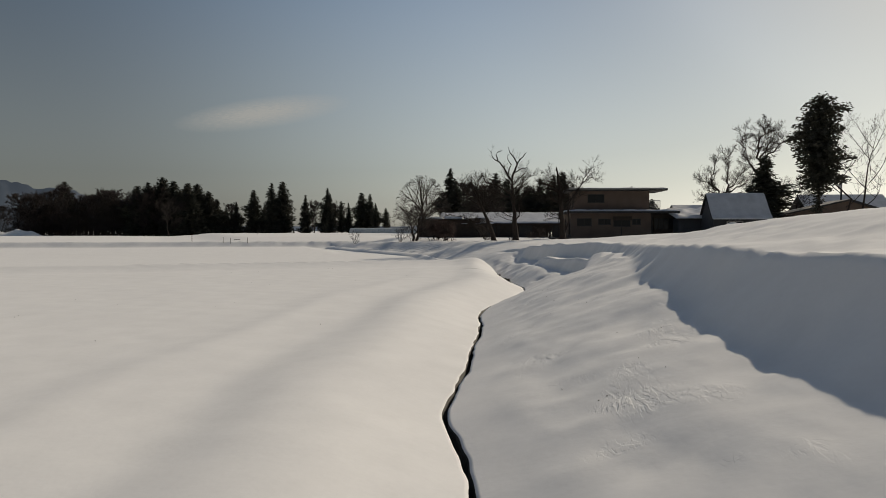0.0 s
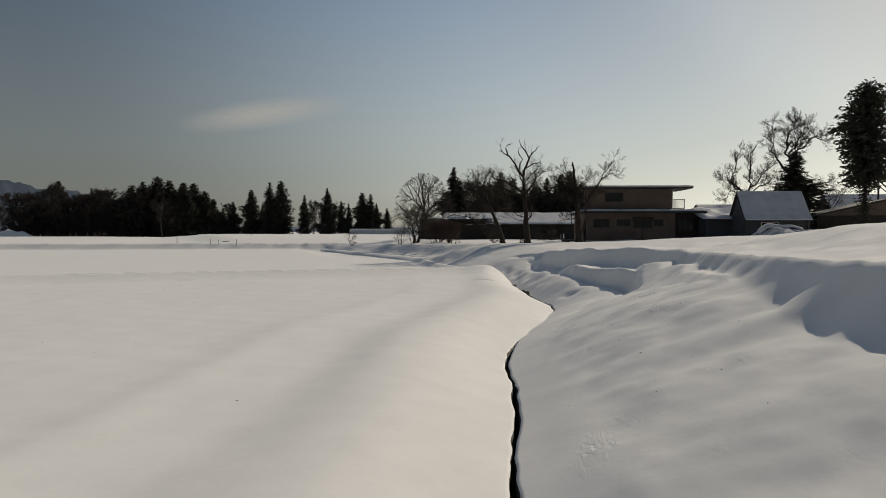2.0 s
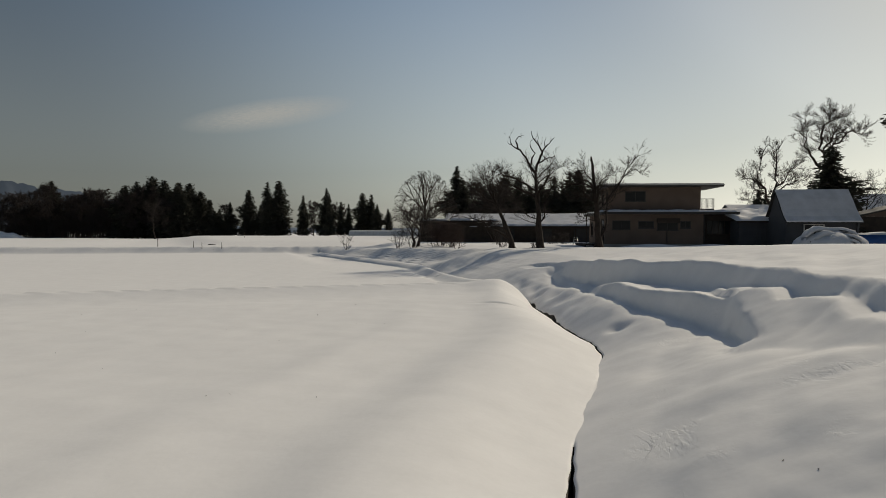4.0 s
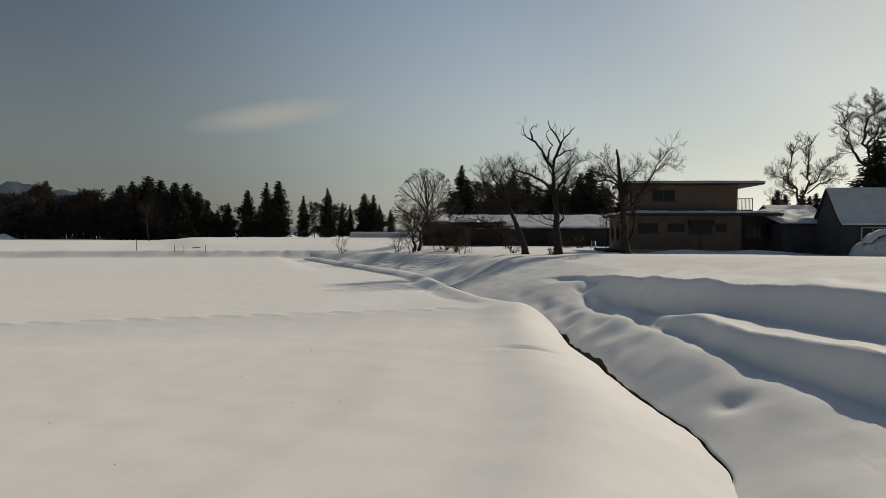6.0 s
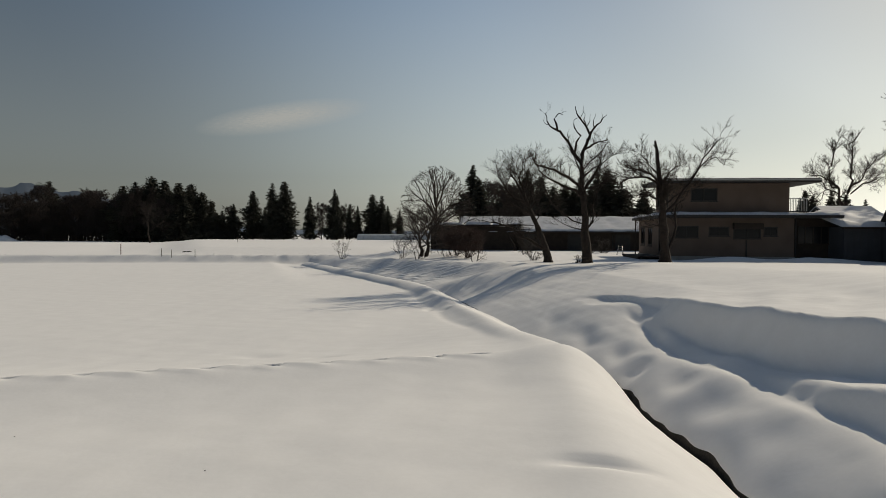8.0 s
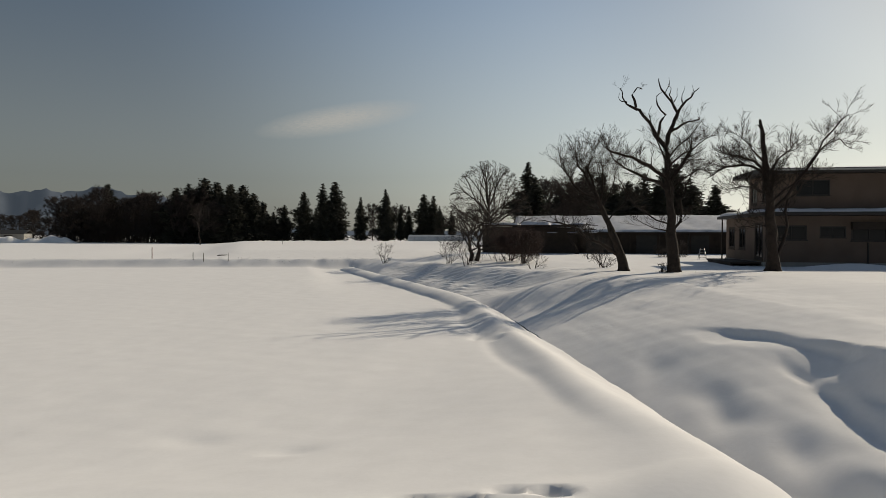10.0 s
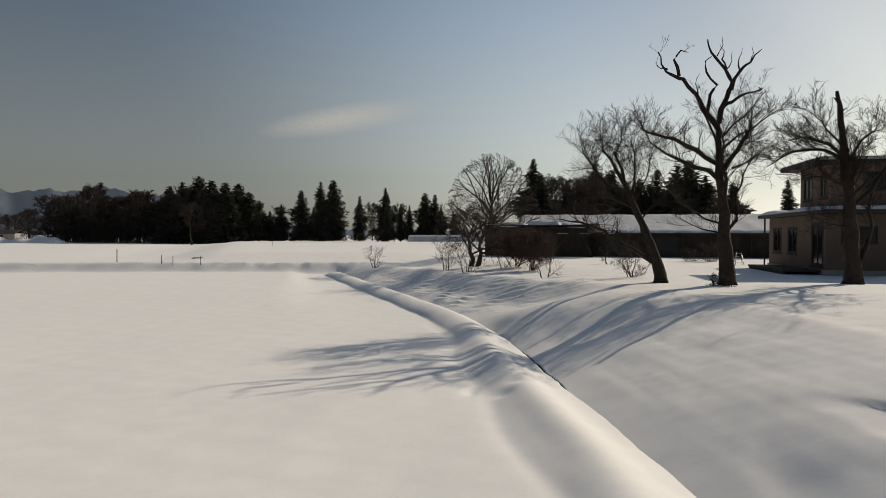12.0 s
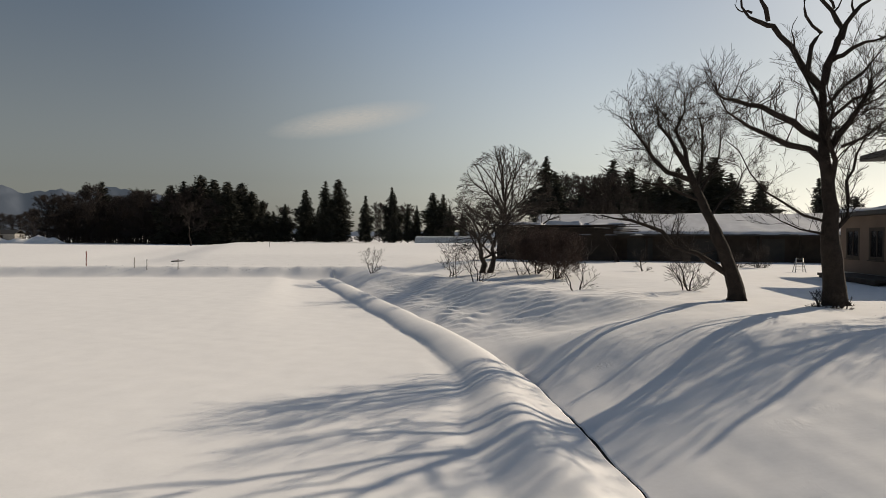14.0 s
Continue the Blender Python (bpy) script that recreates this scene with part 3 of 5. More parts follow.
def crown_tree(name, m, label, height, width, seed, stem=0.3, radius=0.22, level=3, stems=1, density=1.0, droop=0.0, category="tree", limbs=9, up=0.35, thin=0.005, twig=None):
    """A leafless tree or bush with a rounded crown of forking branches."""
    rng = random.Random(seed)
    tree = empty(name, m, label=label, category=category)
    for s in range(stems):
        t = Tubes()
        lean = Vector((rng.gauss(0, 0.25), rng.gauss(0, 0.25), 1)).normalized() if stems > 1 else Vector((rng.gauss(0, 0.06), 0, 1)).normalized()
        base = Vector((rng.gauss(0, 0.12), rng.gauss(0, 0.12), -0.4)) if stems > 1 else Vector((0, 0, -0.4))
        pts = [base + lean * (height * 0.75 + 0.4) * i / 6 + Vector((rng.gauss(0, 0.02), rng.gauss(0, 0.02), 0)) * height * min(i, 1) for i in range(7)]
        radii = [radius * (1.15 - 0.155 * i) for i in range(7)]
        t.add(pts, radii, 7)
        t.object("trunk", BARK, tree)
        b = Tubes()
        for k in range(limbs):
            f = stem + (0.95 - stem) * (k + rng.random() * 0.7) / limbs
            at = pts[0].lerp(pts[-1], min(f / 0.75, 1.0))
            w = k * 2.4 + rng.uniform(-0.4, 0.4)
            rise = 0.25 + 0.9 * f
            way = Vector((math.cos(w), math.sin(w), rise))
            reach = width * 0.5 * rng.uniform(0.8, 1.05) * (1.1 - 0.55 * abs(f - 0.45))
            sprout(rng, b, at, way, reach, radius * (0.5 - 0.3 * f), level, droop, density, up, 0.75, thin)
        b.object("crown", twig or TWIG, tree)
    return tree


def conifer_mesh(seed, height, width, bare=0.08, shape=0.9, gaps=0.0, layers=1.5, fine=0.66, column=False):
    """A stem with layered boughs, each a row of slender drooping sprays; returns trunk and crown meshes."""
    rng = random.Random(seed)
    t = Tubes()
    t.add([Vector((0, 0, -0.5)), Vector((0, 0, height * 0.5)), Vector((0, 0, height * 0.98))], [height * 0.016, height * 0.011, 0.03], 6)
    v, f = [], []

    def spray(c, out, size):
        side = (out.cross(Vector((0, 0, 1))) + Vector((0, 0, rng.gauss(0, 0.7)))).normalized()
        b = len(v)
        v.extend([c - out * size * 0.6, c + side * size * 0.36, c + out * size * 1.05 - Vector((0, 0, 0.2 * size)), c - side * size * 0.36, c + Vector((0, 0, size * 0.25))])
        f.extend([(b, b + 1, b + 4), (b + 1, b + 2, b + 4), (b + 2, b + 3, b + 4), (b + 3, b, b + 4)])

    tiers = max(10, round(height * layers))
    lean = [rng.uniform(0, 6.28), rng.uniform(0, 6.28)]
    lump = [rng.uniform(0.72, 1.18) for _ in range(tiers // 3 + 2)]
    for i in range(tiers):
        h = bare + (1 - bare) * (i + rng.uniform(0.2, 0.8)) / tiers
        g = (h - bare) / (1 - bare)
        prof = (1 - g) ** shape * min(1.0, g / 0.12 + 0.6)
        if column:
            prof = float(np.interp(g, [0, 0.28, 0.33, 0.4, 0.5, 0.58, 0.72, 0.85, 0.95, 1.0], [0.2, 0.18, 0.24, 0.7, 0.92, 1.0, 0.8, 0.62, 0.44, 0.16]))
        r0 = width / 2 * prof * rng.uniform(0.85, 1.1) * (lump[i // 3] + (lump[i // 3 + 1] - lump[i // 3]) * (i % 3) / 3) + 0.1
        arms = max(5, round(12 * (0.3 + prof)))
        for a in range(arms):
            w = 2 * math.pi * (a + rng.random()) / arms
            bulge = 1 + 0.2 * math.sin(2 * w + lean[0] + 7 * g) + 0.2 * math.sin(w + lean[1] + 13 * g)
            reach = r0 * bulge * rng.uniform(0.68, 1.14) * (0.5 if rng.random() < gaps else 1.0)
            lift = rng.uniform(-0.2, 0.5) + 0.5 * g
            n = max(4, round(reach * 5.2 / fine))
            for k in range(n):
                q = (k + rng.random()) / n
                away = Vector((math.cos(w), math.sin(w), 0))
                c = away * reach * q + Vector((rng.gauss(0, 0.1) * (0.5 + reach * 0.3), rng.gauss(0, 0.1) * (0.5 + reach * 0.3), height * h + reach * q * lift * 0.5 - 0.16 * reach * q * q + rng.gauss(0, 0.26 if not column else 0.16)))
                out = Vector((math.cos(w + rng.gauss(0, 0.6)), math.sin(w + rng.gauss(0, 0.6)), rng.uniform(-0.3, 0.5))).normalized()
                spray(c, out, (0.62 + 0.1 * reach) * rng.uniform(0.6, 1.2) * fine * (1.2 - 0.35 * q))
    for k in range(8):
        spray(Vector((rng.gauss(0, 0.05), rng.gauss(0, 0.05), height * (0.95 + 0.006 * k))), Vector((rng.gauss(0, 0.3), rng.gauss(0, 0.3), 1)).normalized(), 0.45 * fine)
    return mesh_of("trunk", t.v, t.f, BARK, True), mesh_of("crown", v, f, NEEDLE)


CONIFERS = [conifer_mesh(k, height=16, width=w, bare=b, shape=p, gaps=g, layers=q) for k, w, b, p, g, q in
            ((11, 7.4, 0.03, 0.55, 0.12, 2.3), (12, 6.4, 0.03, 0.62, 0.14, 2.2), (13, 8.2, 0.05, 0.5, 0.12, 2.3), (14, 5.2, 0.06, 0.7, 0.16, 2.1), (15, 8.2, 0.03, 0.75, 0.1, 2.3))]
CONIFERS.append(conifer_mesh(16, height=16, width=8.6, bare=0.02, gaps=0.12, layers=2.6, fine=0.42, column=True))


def conifer(x, y, top, kind, wide=1.0, label="dark green cedar rising from the snow", group="", turn=0.0, low=None):
    z = gz(x, y) if low is None else low
    s = (top - z) / 16
    ob = empty("conifer", Matrix.Translation((x, y, z)) @ Matrix.Rotation(turn, 4, "Z") @ Matrix.Diagonal((s * wide, s * wide, s, 1)), label=label, category="conifer", group=group)
    for nm, me in zip(("trunk", "crown"), CONIFERS[kind]):
        new(nm, me).parent = ob
    return ob


# the big old tree on the bank
bare_tree("old_tree", pose(1.1, 66.9, gz(1.1, 66.9)), "tall leafless old tree with broken upper limbs on the snowy bank",
          [V(0, 0), V(-0.17, 1.78), V(-0.25, 3.6), V(-0.39, 4.95), V(-0.47, 6.5)], 0.3, [
              ([V(-0.2, 3.4), V(-0.35, 4.8), V(-0.45, 6.2)], 0.1, 34), ([V(-0.45, 5.6), V(-0.9, 6.7), V(-1.2, 7.4)], 0.05, 12), ([V(-0.3, 5.8), V(0.6, 6.7), V(1.2, 7.5)], 0.05, 12),
              ([V(-0.47, 6.3), V(-0.84, 6.8), V(-1.23, 7.6), V(-1.73, 8.27), V(-2.05, 8.42), V(-2.37, 8.63), V(-2.56, 8.98), V(-2.69, 9.5)], 0.115, 0),
              ([V(-1.92, 8.35), V(-2.12, 9.02), V(-1.85, 9.4), V(-1.59, 9.32)], 0.07, 1),
              ([V(-2.37, 8.63), V(-2.62, 8.72), V(-2.8, 9.0)], 0.04, 1),
              ([V(-0.4, 6.4), V(-0.11, 7.41), V(0.09, 8.05), V(-0.16, 8.59), V(-0.5, 9.06), V(-0.75, 9.53), V(-0.79, 9.86)], 0.11, 0),
              ([V(0.05, 7.7), V(0.36, 8.43), V(0.72, 8.73), V(1.1, 9.19)], 0.08, 0),
              ([V(0.36, 8.43), V(0.3, 8.9), V(0.42, 9.3)], 0.035, 0), ([V(-0.16, 8.5), V(0.1, 8.9), V(0.15, 9.35)], 0.03, 0), ([V(-0.5, 9.06), V(-0.3, 9.45), V(-0.35, 9.8)], 0.025, 0), ([V(0.72, 8.73), V(0.85, 9.1), V(0.8, 9.4)], 0.025, 0), ([V(-1.2, 7.55), V(-1.3, 8.0), V(-1.15, 8.4)], 0.03, 0),
              ([V(-0.2, 7.1), V(0.05, 7.2), V(0.56, 7.51), V(1.12, 7.64)], 0.09, 2),
              ([V(1.05, 7.62), V(1.18, 7.72), V(1.1, 7.85)], 0.05, 0),
              ([V(-0.85, 6.8), V(-0.73, 7.57), V(-0.46, 7.95), V(-0.86, 8.49), V(-0.89, 8.95), V(-0.65, 9.13)], 0.075, 0),
              ([V(-0.16, 8.59), V(-0.3, 8.95), V(-0.2, 9.3), V(-0.35, 9.6)], 0.04, 0),
              ([V(-0.45, 4.8), V(-1.2, 5.35), V(-2.09, 5.84), V(-2.85, 6.06), V(-3.31, 6.27), V(-3.37, 6.61)], 0.11, 26),
              ([V(-0.4, 4.2), V(-1.32, 4.69), V(-2.08, 5.11), V(-2.72, 5.52), V(-3.17, 6.07)], 0.10, 26),
              ([V(-0.1, 1.9), V(0.31, 2.57), V(0.3, 3.62), V(0.59, 4.39), V(1.0, 5.42)], 0.085, 30),
              ([V(-0.25, 4.5), V(0.28, 5.31), V(0.69, 6.08), V(0.75, 6.73)], 0.11, 34),
              ([V(-0.4, 5.2), V(0.3, 5.9), V(1.1, 6.4), V(1.7, 6.8)], 0.06, 22),
              ([V(0.1, 4.6), V(0.9, 5.0), V(1.6, 5.6)], 0.05, 18),
              ([V(-0.2, 2.4), V(-1.4, 3.0), V(-2.3, 3.9), V(-3.2, 5.1)], 0.045, 12),
              ([V(-0.2, 2.0), V(-1.0, 2.2), V(-1.9, 2.7)], 0.045, 8)], 5, twig_level=3, twig_len=1.0, density=1.0, thin=0.004, spread_by=0.6, gnarl=0.10, up=0.35, depth=0.8)
# the leaning tree
bare_tree("leaning_tree", pose(-1.26, 68.4, gz(-1.26, 68.4)), "leafless tree leaning over the snow, fine dense twigs",
          [V(0, 0), V(-0.38, 1.34), V(-0.8, 2.47), V(-1.43, 3.9), V(-1.99, 4.9)], 0.25, [
              ([V(-0.3, 0.8), V(-1.27, 1.48), V(-2.38, 2.19), V(-3.4, 2.55), V(-4.3, 2.7)], 0.11, 22),
              ([V(-1.4, 3.85), V(-2.68, 4.63), V(-3.1, 5.3), V(-3.4, 5.94)], 0.09, 30),
              ([V(-1.57, 4.19), V(-1.99, 5.48), V(-1.73, 6.6)], 0.08, 30),
              ([V(-1.9, 4.8), V(-2.5, 5.7), V(-2.6, 6.4)], 0.07, 28),
              ([V(-1.29, 3.7), V(-1.16, 4.89), V(-1.31, 5.9)], 0.07, 26),
              ([V(-1.2, 3.4), V(-0.6, 4.6), V(-0.5, 5.6)], 0.05, 18),
              ([V(-1.2, 3.2), V(-2.3, 3.7), V(-3.5, 4.1)], 0.06, 22),
              ([V(-0.9, 2.6), V(0.0, 3.6), V(0.4, 4.4)], 0.04, 12)], 6, twig_level=3, twig_len=1.1, density=1.15, thin=0.0035, spread_by=0.62, up=0.3, gnarl=0.12, depth=1.3)
# the dead trunk before the house
bare_tree("dead_tree", pose(6.1, 68.3, gz(6.1, 68.3)), "dead broken tree trunk with drooping side branches",
          [V(0, 0), V(-0.1, 2.06), V(-0.2, 3.66), V(-0.41, 5.12), V(-0.51, 6.05), V(-0.6, 7.1), V(-0.72, 7.75)], 0.36, [
              ([V(0.1, 0.2), V(0.5, 1.6), V(0.6, 3.0), V(0.8, 4.0)], 0.12, 16), ([V(-0.1, 3.0), V(-0.15, 4.2), V(-0.2, 5.2)], 0.12, 40),
              ([V(-0.35, 4.95), V(-0.96, 5.66), V(-1.7, 5.95), V(-2.43, 5.84)], 0.10, 34),
              ([V(-0.35, 4.8), V(-1.08, 5.4), V(-1.93, 5.42), V(-2.67, 5.17), V(-3.2, 4.8)], 0.09, 36),
              ([V(-0.4, 5.5), V(-1.09, 6.2), V(-1.65, 6.88)], 0.06, 18),
              ([V(-0.25, 5.0), V(0.23, 5.76), V(0.7, 6.14), V(1.2, 6.3)], 0.06, 22),
              ([V(0.0, 3.2), V(1.0, 4.6), V(1.9, 5.9), V(2.6, 7.1), V(3.2, 7.8)], 0.085, 24),
              ([V(1.5, 5.3), V(2.4, 6.4), V(3.1, 6.7), V(3.7, 6.2)], 0.055, 20),
              ([V(0.0, 2.0), V(-0.8, 2.4), V(-1.8, 2.3)], 0.05, 12),
              ([V(-0.66, 7.3), V(-0.86, 7.5)], 0.06, 0), ([V(-0.58, 6.8), V(-0.42, 7.05)], 0.06, 0), ([V(-0.5, 6.3), V(-0.75, 6.5)], 0.05, 0),
              ([V(-0.2, 4.0), V(-1.2, 4.3), V(-2.2, 4.2)], 0.07, 28), ([V(-0.1, 3.6), V(0.8, 4.4), V(1.6, 4.6)], 0.06, 22)], 7, twig_level=3, twig_len=1.1, droop=0.5, tip=0.18, taper=0.6, thin=0.006, density=1.0)

# the round bare tree, the spreading shrubs and bushes of the garden
def fork(rng, tubes, start, way, length, radius, level, thin, centre, half, rise):
    """A branch that splits in two or three again and again inside a domed crown."""
    pts, d = [start], way.normalized()
    for _ in range(3):
        out = start - centre
        out.z = 0
        d = (d + Vector((rng.gauss(0, 0.09), rng.gauss(0, 0.09), rng.gauss(0, 0.07) + 0.01)) + out * 0.035).normalized()
        p = pts[-1] + d * length / 3
        e = p - centre
        if math.hypot(e.x, e.y) / half > 1 or (e.x * e.x + e.y * e.y) / half ** 2 + (max(e.z, 0) / rise) ** 2 > 1:
            break
        pts.append(p)
    if len(pts) < 2:
        return
    end = max(radius * 0.68, thin)
    n = len(pts) - 1
    tubes.add(pts, [radius + (end - radius) * i / n for i in range(n + 1)], 5 if radius > 0.04 else 3)
    if level <= 0:
        return
    spin = rng.uniform(0, 6.28)
    count = 3 if rng.random() < 0.4 else 2
    side = d.orthogonal().normalized()
    for k in range(count + 1):
        tilt = rng.uniform(0.3, 0.62) if k < count else rng.uniform(0.7, 1.1)
        turn = side.copy()
        turn.rotate(Matrix.Rotation(spin + k * 6.28 / count + rng.uniform(-0.4, 0.4), 3, d))
        at = pts[-1] if k < count else pts[len(pts) // 2]
        fork(rng, tubes, at, d * math.cos(tilt) + turn * math.sin(tilt), length * rng.uniform(0.66, 0.9), max(thin, end * (0.85 if k < count else 0.55)), level - (1 if k < count else 2), thin, centre, half, rise)


def dome_tree(name, m, label, stem, radius, half, rise, seed, level=6, stems=7, length=1.7, thin=0.008):
    """A leafless tree whose forking limbs fill a dome."""
    rng = random.Random(seed)
    tree = empty(name, m, label=label, category="tree")
    t = Tubes()
    line = [V(0, -0.5), V(-0.05, stem * 0.5), V(0.03, stem), V(0, stem * 1.9), V(0.1, stem * 2.8)]
    t.add(line, [radius * 1.2, radius, radius * 0.9, radius * 0.6, radius * 0.3], 9)
    t.object("trunk", BARK, tree, "straight dark bark stem")
    for k in range(stems):
        b = Tubes()
        w = k * 2.4 + rng.uniform(-0.3, 0.3)
        f = k / (stems - 1)
        tilt = 1.35 - 1.05 * f
        at = Vector((0, 0, stem * (0.8 + 1.9 * f)))
        fork(rng, b, at, Vector((math.cos(w) * math.sin(tilt), math.sin(w) * math.sin(tilt), math.cos(tilt))), length, radius * (0.45 - 0.15 * f), level, thin, Vector((0, 0, stem)), half, rise)
        b.object("limb", BARK, tree)
    return tree


dome_tree("round_tree", pose(-13.9, 104.0, gz(-13.9, 104)), "leafless tree with a broad rounded crown behind shrubs", 2.0, 0.3, 5.1, 8.2, 23, level=6, stems=16, length=2.35, thin=0.017)
crown_tree("spreading_shrub", pose(-12.8, 87.0, gz(-12.8, 87.0)), "low leafless tree with wide crooked branches", 3.3, 6.6, 22, stem=0.3, radius=0.21, stems=2, level=3, limbs=9, up=0.1, thin=0.009)
for i, (x, y, h, w, st) in enumerate(((-11.8, 79.0, 1.9, 2.4, 3), (-14.2, 84.5, 1.9, 2.2, 3), (-6.4, 73.4, 1.7, 1.7, 2), (-2.2, 72.5, 1.4, 2.0, 4), (-22.8, 94.0, 1.9, 1.6, 3), (-10.0, 84.0, 1.2, 0.8, 2), (-3.2, 86.5, 1.3, 1.2, 2), (4.8, 94.1, 1.0, 2.0, 6), (3.4, 94.3, 0.6, 1.6, 5), (0.55, 66.2, 0.35, 0.5, 4), (0.95, 65.9, 0.3, 0.45, 4))):
    crown_tree("bush", pose(x, y, gz(x, y)), "small leafless bush poking from the snow", h, w, 30 + i, stem=0.12, radius=0.035, stems=st, level=2, limbs=6, category="bush", up=0.4)
crown_tree("dense_bush", pose(-7.8, 80.6, gz(-7.8, 80.6)), "large dense reddish-brown leafless bush", 1.45, 3.0, 41, stem=0.22, radius=0.045, stems=6, level=3, limbs=8, category="bush", density=1.05, up=0.6, thin=0.006, twig=TWIG_RED)
crown_tree("dense_bush", pose(-9.2, 84.0, gz(-9.2, 84)), "large dense reddish-brown leafless bush", 1.5, 3.0, 42, stem=0.22, radius=0.045, stems=6, level=3, limbs=8, category="bush", density=1.05, up=0.6, thin=0.006, twig=TWIG_RED)

bare_tree("snag", pose(-4.2, 101.7, gz(-4.2, 101.7)), "short broken dead snag in the garden snow", [V(0, 0), V(-0.2, 0.6), V(-0.7, 1.4), V(-1.0, 2.0)], 0.2, [([V(-0.3, 0.8), V(-0.1, 1.4), V(-0.2, 1.7)], 0.07, 3)], 51, twig_level=2, twig_len=0.5)

# cedars and pines
for k, (x, top) in enumerate(((-117.5, 16.0), (-115.2, 17.2), (-112.1, 19.0), (-109.5, 18.0), (-106.5, 17.2), (-103.8, 17.5), (-101.1, 16.8), (-99.1, 15.6), (-97.1, 14.6), (-95.3, 12.2), (-113.5, 15), (-108, 16), (-104.5, 15), (-100, 14), (-118, 13), (-121, 14.5), (-111, 13), (-106, 12), (-102, 12), (-97.5, 11))):
    conifer(-5.6 + (x + 5.6) * 1.156, 231 + (k * 37 % 17) - 6, 3.0 + (top - 3.0) * 1.156, k % 3, 1.45, group="cedars of the grove", turn=k)
for k, (x, top, across) in enumerate(((-112.8, 12.5, 4.2), (-107.0, 10.5, 5.0), (-103.9, 12.8, 6.2), (-97.8, 17.4, 7.4), (-94.2, 12.0, 5.0), (-88.8, 19.6, 6.6), (-85.3, 20.3, 9.4), (-77.0, 15.3, 5.0), (-69.0, 17.8, 7.4), (-66.0, 15.4, 3.8), (-62.4, 12.6, 3.6), (-60.1, 12.2, 3.6), (-55.6, 16.1, 7.4), (-52.8, 15.7, 6.6), (-49.2, 12.0, 4.6), (-45.7, 10.4, 4.0))):
    kind = (4, 1, 4, 0, 1, 1, 0, 1, 4, 3, 3, 3, 0, 1, 4, 1)[k]
    own = (8.2, 7.4, 6.4, 8.2, 5.2)[(4, 0, 1, 2, 3).index(kind)]
    conifer(x, 240 + (k * 29 % 9) - 4, top, kind, 1.22 * across / own * 16 / (top - 0.5), group="cedars along the far field", turn=k * 2.1)
conifer(-16.7, 185.7, 19.4, 4, 1.25, label="tall dark pointed cedar behind the sheds", turn=1)
for k, (x, top) in enumerate(((-13.4, 14.3), (-9.0, 13.2), (-6.9, 12.6), (-3.5, 16.8), (-0.5, 15.2), (2.0, 13.0), (4.9, 14.0), (8.2, 15.5), (11.6, 16.2), (13.6, 16.8), (16.2, 13.8), (20.4, 12.3), (18.1, 12.8), (-11, 11), (0.7, 11.5), (6.5, 12.5), (9.8, 12.5), (32.1, 13.4), (22.3, 10.5), (36.5, 10))):
    conifer(x, 170 + (k * 31 % 11) - 5, top, (1, 0, 2, 1, 0, 0, 2, 3, 1, 0)[k % 10], 1.5, group="cedars behind the sheds", turn=k * 1.3)
conifer(-179.5, 248, 21.6, 2, 1.05, group="cedars of the grove")
# the dark leafless wood left of the grove
for k in range(30):
    x = -184 + (k * 2.2)
    ob = crown_tree("wood_tree", pose(x, 228 + (k * 23 % 17), 0.3), "dark leafless tree at the wood's edge", 14.5 + (k * 7 % 5) * 0.6, 9.5, 60 + k, stem=0.08, radius=0.28, level=3, limbs=17, density=1.25, thin=0.035) if k < 4 else copy_thing(wood[k % 4], pose(x, 222 + (k * 23 % 19), 0.3, 0, 0, k * 67) @ Matrix.Diagonal((1, 1, 0.95 + 0.14 * math.sin(k * 2.1) - 0.35 * (k < 4) - 0.2 * (k < 9), 1)))
    wood = (wood if k else []) + [ob]
# undergrowth of the wood
rng = random.Random(77)
t = Tubes()
for k in range(950):
    x = rng.uniform(-190, -136)
    y = 214 + 26 * rng.random() + (8 if x < -125 else 0)
    h = rng.uniform(2.5, 8.5) * (0.5 if x < -180 else 1.0)
    p = Vector((x, y, 0.2))
    top = p + Vector((rng.gauss(0, 0.5), rng.gauss(0, 0.5), h))
    t.add([p, p.lerp(top, 0.5) + Vector((rng.gauss(0, 0.2), 0, 0)), top], [0.09, 0.06, 0.03], 3)
    for _ in range(4):
        q = p.lerp(top, rng.uniform(0.3, 0.95))
        t.add([q, q + Vector((rng.gauss(0, 0.9), rng.gauss(0, 0.9), rng.uniform(0.3, 1.4)))], [0.045, 0.025], 3)
for k in range(34):
    copy_thing(wood[k % 4], pose(-430 + 7.6 * k, 335 + k * 13 % 31, 0.0, 0, 0, k * 41) @ Matrix.Diagonal((1.25, 1.25, 0.92 + 0.1 * math.sin(k * 1.9), 1)))
thicket = t.object("thicket", BARK, None)
tagged(thicket, "dense dark leafless undergrowth of the wood", "thicket", kind="stuff")

crown_tree("wood_tree", pose(-104.0, 190, 0.3), "leafless tree with a pale leaning trunk", 11.0, 7.0, 81, stem=0.3, radius=0.2, level=3)
for k, (x, y, h) in enumerate(((-124, 262, 14), (-119, 268, 12), (-100, 268, 15), (-81, 266, 14), (-72, 268, 13), (-11, 178, 13.5), (-7, 150, 12), (-4.5, 148, 12))):
    copy_thing(wood[(k + 1) % 4], pose(x, y, 0.3, 0, 0, k * 50) @ Matrix.Diagonal((0.8, 0.8, h / 15.5, 1)))

